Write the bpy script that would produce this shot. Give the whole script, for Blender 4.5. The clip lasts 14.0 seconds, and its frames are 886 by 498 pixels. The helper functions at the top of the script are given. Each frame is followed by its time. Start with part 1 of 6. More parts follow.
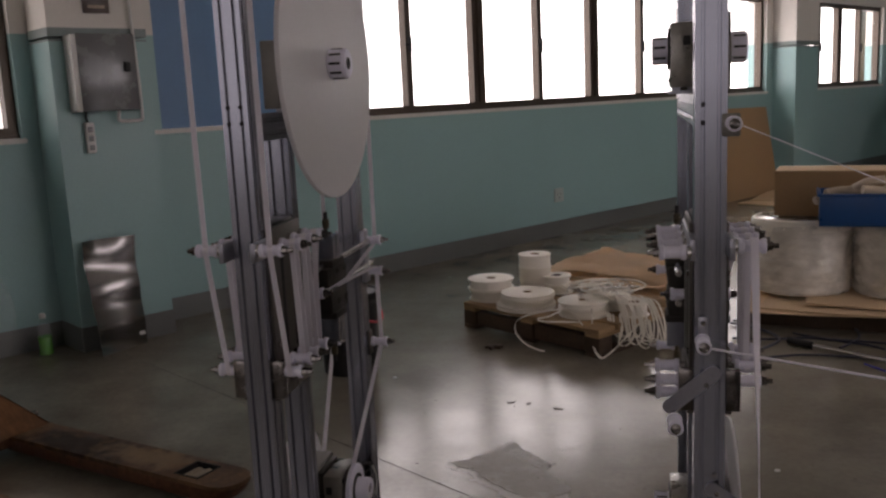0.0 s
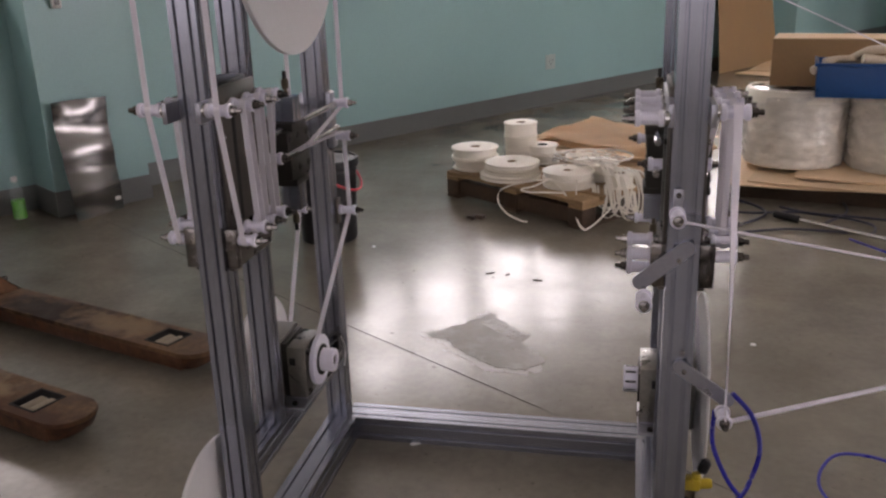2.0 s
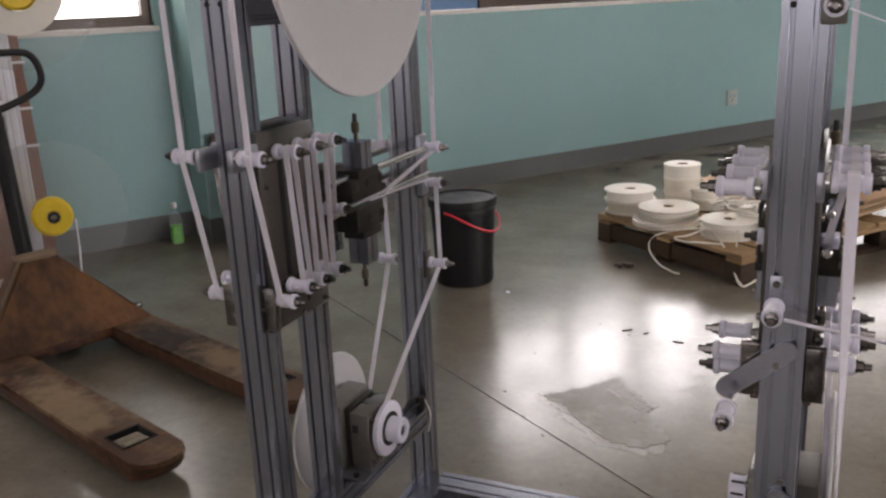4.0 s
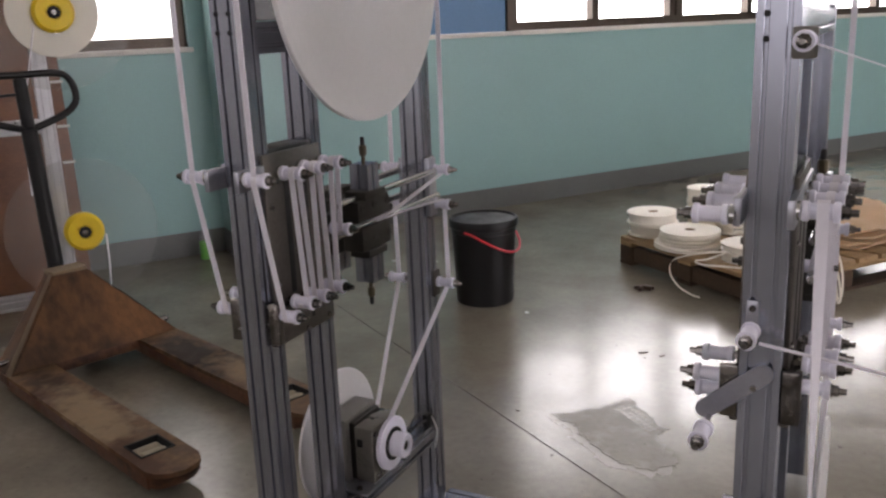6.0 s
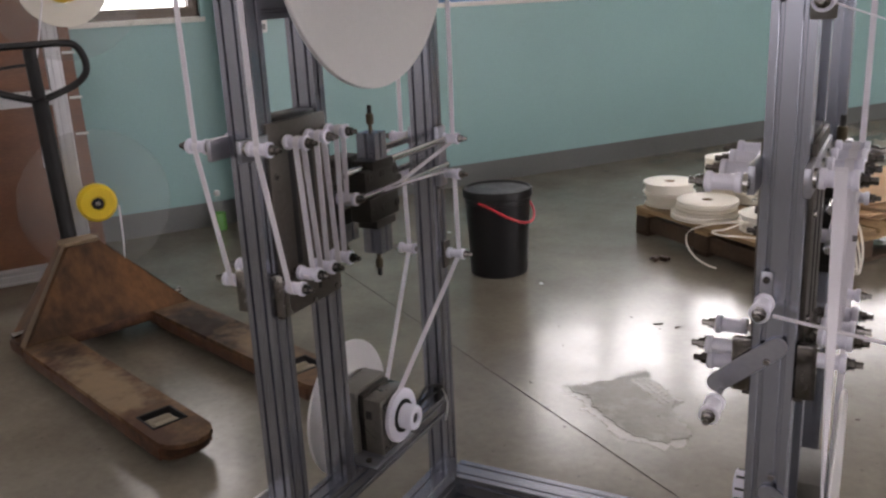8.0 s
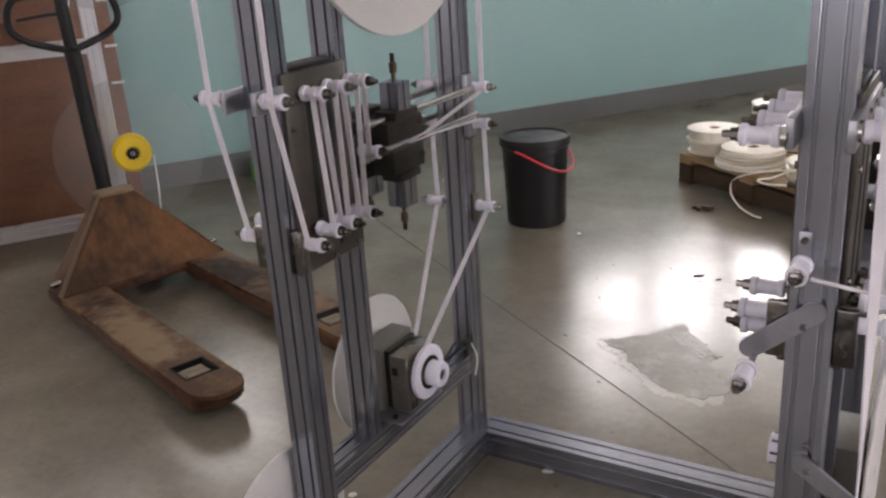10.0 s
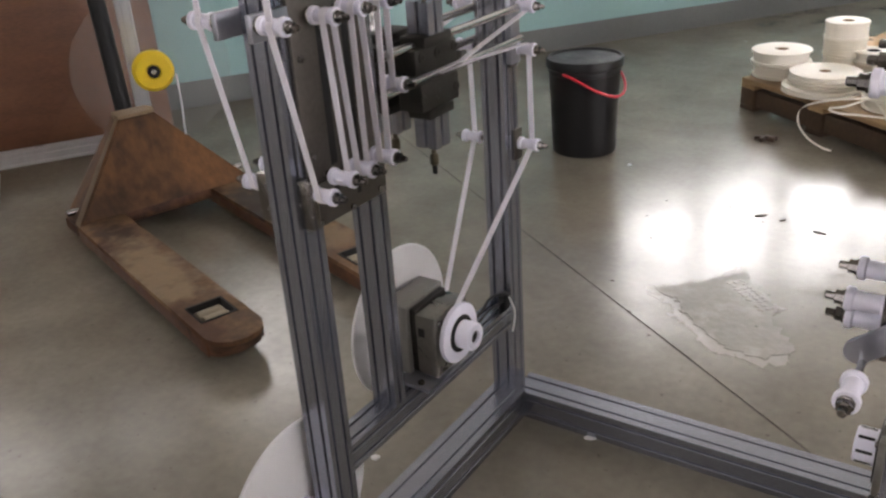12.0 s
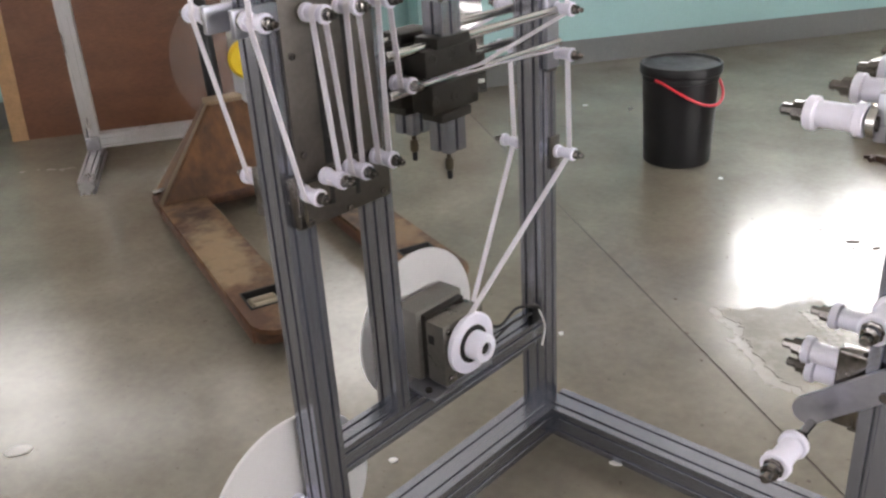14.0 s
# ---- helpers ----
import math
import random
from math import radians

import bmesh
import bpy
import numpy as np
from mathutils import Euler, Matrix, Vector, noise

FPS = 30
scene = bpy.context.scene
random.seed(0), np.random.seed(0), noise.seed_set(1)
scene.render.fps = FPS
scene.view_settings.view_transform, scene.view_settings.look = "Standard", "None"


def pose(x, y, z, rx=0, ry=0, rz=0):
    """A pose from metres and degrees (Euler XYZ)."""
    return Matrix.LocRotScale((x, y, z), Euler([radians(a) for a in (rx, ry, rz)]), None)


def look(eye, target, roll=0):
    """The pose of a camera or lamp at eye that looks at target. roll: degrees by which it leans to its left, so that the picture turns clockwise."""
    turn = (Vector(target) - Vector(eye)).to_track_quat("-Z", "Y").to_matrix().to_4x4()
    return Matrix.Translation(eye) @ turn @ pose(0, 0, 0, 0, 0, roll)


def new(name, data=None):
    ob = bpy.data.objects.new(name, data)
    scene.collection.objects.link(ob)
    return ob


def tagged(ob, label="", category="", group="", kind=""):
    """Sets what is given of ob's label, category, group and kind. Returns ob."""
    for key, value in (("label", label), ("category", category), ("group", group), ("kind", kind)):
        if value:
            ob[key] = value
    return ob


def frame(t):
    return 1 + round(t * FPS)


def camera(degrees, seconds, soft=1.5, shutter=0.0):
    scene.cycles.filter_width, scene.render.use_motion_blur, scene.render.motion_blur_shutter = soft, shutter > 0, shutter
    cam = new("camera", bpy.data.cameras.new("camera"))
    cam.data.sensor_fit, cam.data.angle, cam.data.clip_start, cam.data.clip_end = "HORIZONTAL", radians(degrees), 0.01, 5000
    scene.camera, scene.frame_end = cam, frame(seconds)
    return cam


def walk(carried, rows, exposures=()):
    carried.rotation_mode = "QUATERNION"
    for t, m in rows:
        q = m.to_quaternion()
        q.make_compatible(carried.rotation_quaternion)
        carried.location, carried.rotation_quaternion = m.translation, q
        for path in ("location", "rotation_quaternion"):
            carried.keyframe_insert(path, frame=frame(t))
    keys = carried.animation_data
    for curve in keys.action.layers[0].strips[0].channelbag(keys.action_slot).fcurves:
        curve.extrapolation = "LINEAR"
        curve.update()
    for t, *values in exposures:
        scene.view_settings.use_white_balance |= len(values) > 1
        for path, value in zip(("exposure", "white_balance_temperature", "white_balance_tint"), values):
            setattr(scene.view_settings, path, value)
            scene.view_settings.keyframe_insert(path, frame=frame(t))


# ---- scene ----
cam = camera(53.2, 14.0, 2.4)
PATH = [
    (0, (0.112, 0.219, 1.265), (-0.314, 2.143, 0.925), -2.7),
    (0.5, (0.125, 0.253, 1.248), (-0.31, 2.152, 0.795), -2.7),
    (1, (0.131, 0.279, 1.242), (-0.304, 2.161, 0.724), -2.7),
    (1.5, (0.133, 0.294, 1.236), (-0.302, 2.161, 0.666), -2.4),
    (2, (0.144, 0.327, 1.236), (-0.262, 2.182, 0.61), -1.9),
    (2.5, (0.145, 0.435, 1.246), (-0.264, 2.288, 0.615), -1.9),
    (3, (0.153, 0.52, 1.241), (-0.356, 2.349, 0.613), -2.8),
    (3.5, (0.204, 0.569, 1.247), (-0.505, 2.339, 0.641), -3.3),
    (3.7, (0.246, 0.613, 1.227), (-0.523, 2.369, 0.656), -2.7),
    (6, (0.364, 0.596, 1.24), (-0.518, 2.319, 0.738), -2.3),
    (6.5, (0.362, 0.603, 1.236), (-0.532, 2.318, 0.724), -2.3),
    (7, (0.36, 0.611, 1.234), (-0.541, 2.316, 0.704), -2.6),
    (7.5, (0.363, 0.617, 1.232), (-0.541, 2.315, 0.685), -2.7),
    (10, (0.369, 0.695, 1.228), (-0.616, 2.3, 0.554), -3.7),
    (10.5, (0.367, 0.706, 1.219), (-0.637, 2.273, 0.486), -4.2),
    (11, (0.332, 0.744, 1.201), (-0.654, 2.277, 0.378), -3.5),
    (11.5, (0.278, 0.832, 1.205), (-0.689, 2.362, 0.355), -2.8),
    (12, (0.261, 0.901, 1.203), (-0.775, 2.389, 0.359), -3.9),
    (12.5, (0.312, 0.983, 1.21), (-0.835, 2.403, 0.393), -3.0),
    (13, (0.36, 1.036, 1.199), (-0.847, 2.408, 0.385), -2.4),
    (13.5, (0.381, 1.053, 1.193), (-0.86, 2.381, 0.357), -3.4),
    (14, (0.39, 1.058, 1.191), (-0.869, 2.369, 0.355), -3.6),
]
walk(cam, [(t, look(eye, target, roll)) for t, eye, target, roll in PATH],
     exposures=((0.0, -1.12, 6900, 24), (0.5, -0.9, 6900, 25), (1.0, -0.52, 6900, 25), (2.0, 0.0, 6750, 24), (3.0, 0.14, 6700, 20),
                (6.0, 0.22, 6600, 19), (7.5, 0.2, 6600, 19), (10.0, 0.54, 6650, 19), (11.0, 0.61, 6650, 18), (12.0, 0.69, 6600, 16), (12.5, 0.64, 6550, 15), (13.2, 0.88, 6500, 14), (14.0, 1.19, 6500, 14)))

# ---- light ----
world = bpy.data.worlds.new("sky")
scene.world = world
world.use_nodes = True
wn = world.node_tree
sky = wn.nodes.new("ShaderNodeTexSky")
sky.sky_type = "NISHITA"
sky.sun_disc = False
sky.sun_elevation, sky.sun_rotation = radians(40), radians(60)
wn.links.new(sky.outputs[0], wn.nodes["Background"].inputs[0])
wn.nodes["Background"].inputs[1].default_value = 0.06
GLOW_WINDOW = 11.5
# strengths of the fill added behind and beyond the near end, both unseen
FILL_BACK = 9.0
FILL_END = 2.3
GLOW_SIDE = 4.2


# ---- materials ----
def material(name, base, rough=0.5, metal=0.0, vary=0.25, scale=6.0, fine=60.0, bump=0.15, second=None,
             rough_vary=0.15, coat=0.0, stretch=(1, 1, 1), per_object=0.0, sub=0.0):
    """Two noise scales drive colour, roughness and relief, in object space."""
    m = bpy.data.materials.new(name)
    m.use_nodes = True
    nt = m.node_tree
    b = nt.nodes["Principled BSDF"]
    b.inputs["Metallic"].default_value = metal
    b.inputs["Coat Weight"].default_value = coat
    b.inputs["Subsurface Weight"].default_value = sub
    if sub:
        b.inputs["Subsurface Radius"].default_value = (0.01, 0.01, 0.01)
    tc = nt.nodes.new("ShaderNodeTexCoord")
    mp = nt.nodes.new("ShaderNodeMapping")
    mp.inputs["Scale"].default_value = stretch
    nt.links.new(tc.outputs["Object"], mp.inputs[0])
    n1 = nt.nodes.new("ShaderNodeTexNoise")
    n1.inputs["Scale"].default_value, n1.inputs["Detail"].default_value = scale, 6
    n1.inputs["Roughness"].default_value = 0.65
    n2 = nt.nodes.new("ShaderNodeTexNoise")
    n2.inputs["Scale"].default_value, n2.inputs["Detail"].default_value = fine, 4
    for n in (n1, n2):
        nt.links.new(mp.outputs[0], n.inputs["Vector"])
    r1 = nt.nodes.new("ShaderNodeValToRGB")
    r1.color_ramp.elements[0].position, r1.color_ramp.elements[1].position = 0.32, 0.68
    second = second or tuple(c * (1 - vary) for c in base)
    r1.color_ramp.elements[0].color = (*second, 1)
    r1.color_ramp.elements[1].color = (*base, 1)
    nt.links.new(n1.outputs["Fac"], r1.inputs[0])
    mx = nt.nodes.new("ShaderNodeMix")
    mx.data_type, mx.blend_type = "RGBA", "MULTIPLY"
    mx.inputs[0].default_value = 1.0
    r2 = nt.nodes.new("ShaderNodeMapRange")
    r2.inputs[1].default_value, r2.inputs[2].default_value = 0.3, 0.7
    r2.inputs[3].default_value, r2.inputs[4].default_value = 1 - vary * 0.5, 1.0 + vary * 0.2
    nt.links.new(n2.outputs["Fac"], r2.inputs[0])
    nt.links.new(r1.outputs[0], mx.inputs[6])
    nt.links.new(r2.outputs[0], mx.inputs[7])
    out = mx.outputs[2]
    if per_object:
        oi = nt.nodes.new("ShaderNodeObjectInfo")
        hv = nt.nodes.new("ShaderNodeHueSaturation")
        mr = nt.nodes.new("ShaderNodeMapRange")
        mr.inputs[3].default_value, mr.inputs[4].default_value = 1 - per_object, 1 + per_object
        nt.links.new(oi.outputs["Random"], mr.inputs[0])
        nt.links.new(mr.outputs[0], hv.inputs["Value"])
        nt.links.new(out, hv.inputs["Color"])
        out = hv.outputs[0]
    nt.links.new(out, b.inputs["Base Color"])
    rr = nt.nodes.new("ShaderNodeMapRange")
    rr.inputs[1].default_value, rr.inputs[2].default_value = 0.3, 0.7
    rr.inputs[3].default_value, rr.inputs[4].default_value = max(0.03, rough - rough_vary), min(1, rough + rough_vary)
    nt.links.new(n1.outputs["Fac"], rr.inputs[0])
    nt.links.new(rr.outputs[0], b.inputs["Roughness"])
    bp = nt.nodes.new("ShaderNodeBump")
    bp.inputs["Strength"].default_value, bp.inputs["Distance"].default_value = bump, 0.002
    nt.links.new(n2.outputs["Fac"], bp.inputs["Height"])
    nt.links.new(bp.outputs[0], b.inputs["Normal"])
    return m


def clear_sheet(name, tint, amount, rough=0.08):
    """Thin clear plastic or glass: mostly let through, with a gloss."""
    m = bpy.data.materials.new(name)
    m.use_nodes = True
    nt = m.node_tree
    b = nt.nodes["Principled BSDF"]
    b.inputs["Base Color"].default_value = (*tint, 1)
    b.inputs["Roughness"].default_value = rough
    tr = nt.nodes.new("ShaderNodeBsdfTransparent")
    mix = nt.nodes.new("ShaderNodeMixShader")
    tc = nt.nodes.new("ShaderNodeTexCoord")
    ns = nt.nodes.new("ShaderNodeTexNoise")
    ns.inputs["Scale"].default_value = 7.0
    nt.links.new(tc.outputs["Object"], ns.inputs["Vector"])
    mr = nt.nodes.new("ShaderNodeMapRange")
    mr.inputs[3].default_value, mr.inputs[4].default_value = amount * 0.6, amount * 1.4
    nt.links.new(ns.outputs["Fac"], mr.inputs[0])
    nt.links.new(mr.outputs[0], mix.inputs[0])
    nt.links.new(tr.outputs[0], mix.inputs[1])
    nt.links.new(b.outputs[0], mix.inputs[2])
    nt.links.new(mix.outputs[0], nt.nodes["Material Output"].inputs[0])
    return m


def glow(name, colour, strength):
    m = bpy.data.materials.new(name)
    m.use_nodes = True
    nt = m.node_tree
    e = nt.nodes.new("ShaderNodeEmission")
    e.inputs[0].default_value, e.inputs[1].default_value = (*colour, 1), strength
    nt.links.new(e.outputs[0], nt.nodes["Material Output"].inputs[0])
    return m


def concrete(name, base, dark, rough, rough_vary, bump, specks=0.5, wave=0.0):
    """Polished floor: cloudy tone, fine grit, dark specks, pale scuffs and uneven gloss."""
    m = material(name, base, rough, 0, 0.2, 1.3, 40.0, bump, second=dark, rough_vary=rough_vary)
    nt = m.node_tree
    b = nt.nodes["Principled BSDF"]
    tc = nt.nodes["Texture Coordinate"]

    def cloud(scale, detail, rough_, lo, hi, c0, c1):
        n = nt.nodes.new("ShaderNodeTexNoise")
        n.inputs["Scale"].default_value, n.inputs["Detail"].default_value, n.inputs["Roughness"].default_value = scale, detail, rough_
        nt.links.new(tc.outputs["Object"], n.inputs["Vector"])
        r = nt.nodes.new("ShaderNodeValToRGB")
        r.color_ramp.elements[0].position, r.color_ramp.elements[1].position = lo, hi
        r.color_ramp.elements[0].color, r.color_ramp.elements[1].color = (*c0, 1), (*c1, 1)
        nt.links.new(n.outputs["Fac"], r.inputs[0])
        return r.outputs[0]

    def times(x, y, f, mode="MULTIPLY"):
        mx = nt.nodes.new("ShaderNodeMix")
        mx.data_type, mx.blend_type = "RGBA", mode
        mx.inputs[0].default_value = f
        nt.links.new(x, mx.inputs[6])
        nt.links.new(y, mx.inputs[7])
        return mx.outputs[2]

    out = b.inputs["Base Color"].links[0].from_socket
    out = times(out, cloud(3.2, 7, 0.62, 0.22, 0.85, (0.5, 0.48, 0.45), (1.2, 1.2, 1.2)), 0.7)
    out = times(out, cloud(55.0, 3, 0.5, 0.27, 0.33, (0.4, 0.37, 0.33), (1, 1, 1)), specks)
    nt.links.new(out, b.inputs["Base Color"])
    old = b.inputs["Roughness"].links[0].from_socket
    add_ = nt.nodes.new("ShaderNodeMath")
    add_.operation = "MULTIPLY_ADD"
    g = cloud(6.0, 5, 0.62, 0.2, 0.85, (0, 0, 0), (1, 1, 1))
    nt.links.new(g, add_.inputs[0])
    add_.inputs[1].default_value = 0.11
    nt.links.new(old, add_.inputs[2])
    nt.links.new(add_.outputs[0], b.inputs["Roughness"])
    if wave:
        # slow trowel waves break up the mirrored windows
        bp = nt.nodes.new("ShaderNodeBump")
        bp.inputs["Strength"].default_value, bp.inputs["Distance"].default_value = wave, 0.02
        nt.links.new(cloud(5.0, 5, 0.6, 0.2, 0.8, (0, 0, 0), (1, 1, 1)), bp.inputs["Height"])
        nt.links.new(b.inputs["Normal"].links[0].from_socket, bp.inputs["Normal"])
        nt.links.new(bp.outputs[0], b.inputs["Normal"])
    return m


def blotched(m, scale, lo, hi, colour, amount, seed=0.0):
    """Lay stains with soft, ragged borders over a material."""
    nt = m.node_tree
    b = nt.nodes["Principled BSDF"]
    n = nt.nodes.new("ShaderNodeTexNoise")
    n.noise_dimensions = "4D"
    n.inputs["W"].default_value = seed
    n.inputs["Scale"].default_value, n.inputs["Detail"].default_value, n.inputs["Roughness"].default_value = scale, 7, 0.6
    nt.links.new(nt.nodes["Texture Coordinate"].outputs["Object"], n.inputs["Vector"])
    r = nt.nodes.new("ShaderNodeMapRange")
    r.inputs[1].default_value, r.inputs[2].default_value, r.inputs[4].default_value = lo, hi, amount
    nt.links.new(n.outputs["Fac"], r.inputs[0])
    mx = nt.nodes.new("ShaderNodeMix")
    mx.data_type = "RGBA"
    mx.inputs[7].default_value = (*colour, 1)
    nt.links.new(b.inputs["Base Color"].links[0].from_socket, mx.inputs[6])
    nt.links.new(r.outputs[0], mx.inputs[0])
    nt.links.new(mx.outputs[2], b.inputs["Base Color"])
    return m


def spotted(m, centre, along, size, colour, amount, seed=0.0):
    """One stain with ragged borders, an oval of half-axes size, at a place of the object."""
    nt = m.node_tree
    b = nt.nodes["Principled BSDF"]
    tc = nt.nodes["Texture Coordinate"]
    mp = nt.nodes.new("ShaderNodeMapping")
    mp.vector_type = "TEXTURE"
    mp.inputs["Location"].default_value = centre
    mp.inputs["Rotation"].default_value = (0, 0, along)
    mp.inputs["Scale"].default_value = (size[0], size[1], 0.2)
    nt.links.new(tc.outputs["Object"], mp.inputs[0])
    far = nt.nodes.new("ShaderNodeVectorMath")
    far.operation = "LENGTH"
    nt.links.new(mp.outputs[0], far.inputs[0])
    ns = nt.nodes.new("ShaderNodeTexNoise")
    ns.noise_dimensions = "4D"
    ns.inputs["W"].default_value = seed
    ns.inputs["Scale"].default_value, ns.inputs["Detail"].default_value = 16.0, 6
    nt.links.new(tc.outputs["Object"], ns.inputs["Vector"])
    sm = nt.nodes.new("ShaderNodeMath")
    sm.operation = "MULTIPLY_ADD"
    nt.links.new(ns.outputs["Fac"], sm.inputs[0])
    sm.inputs[1].default_value = 2.2
    nt.links.new(far.outputs["Value"], sm.inputs[2])
    r = nt.nodes.new("ShaderNodeMapRange")
    r.inputs[1].default_value, r.inputs[2].default_value = 1.55, 2.1
    r.inputs[3].default_value, r.inputs[4].default_value = amount, 0.0
    nt.links.new(sm.outputs[0], r.inputs[0])
    mx = nt.nodes.new("ShaderNodeMix")
    mx.data_type = "RGBA"
    mx.inputs[7].default_value = (*colour, 1)
    nt.links.new(b.inputs["Base Color"].links[0].from_socket, mx.inputs[6])
    nt.links.new(r.outputs[0], mx.inputs[0])
    nt.links.new(mx.outputs[2], b.inputs["Base Color"])


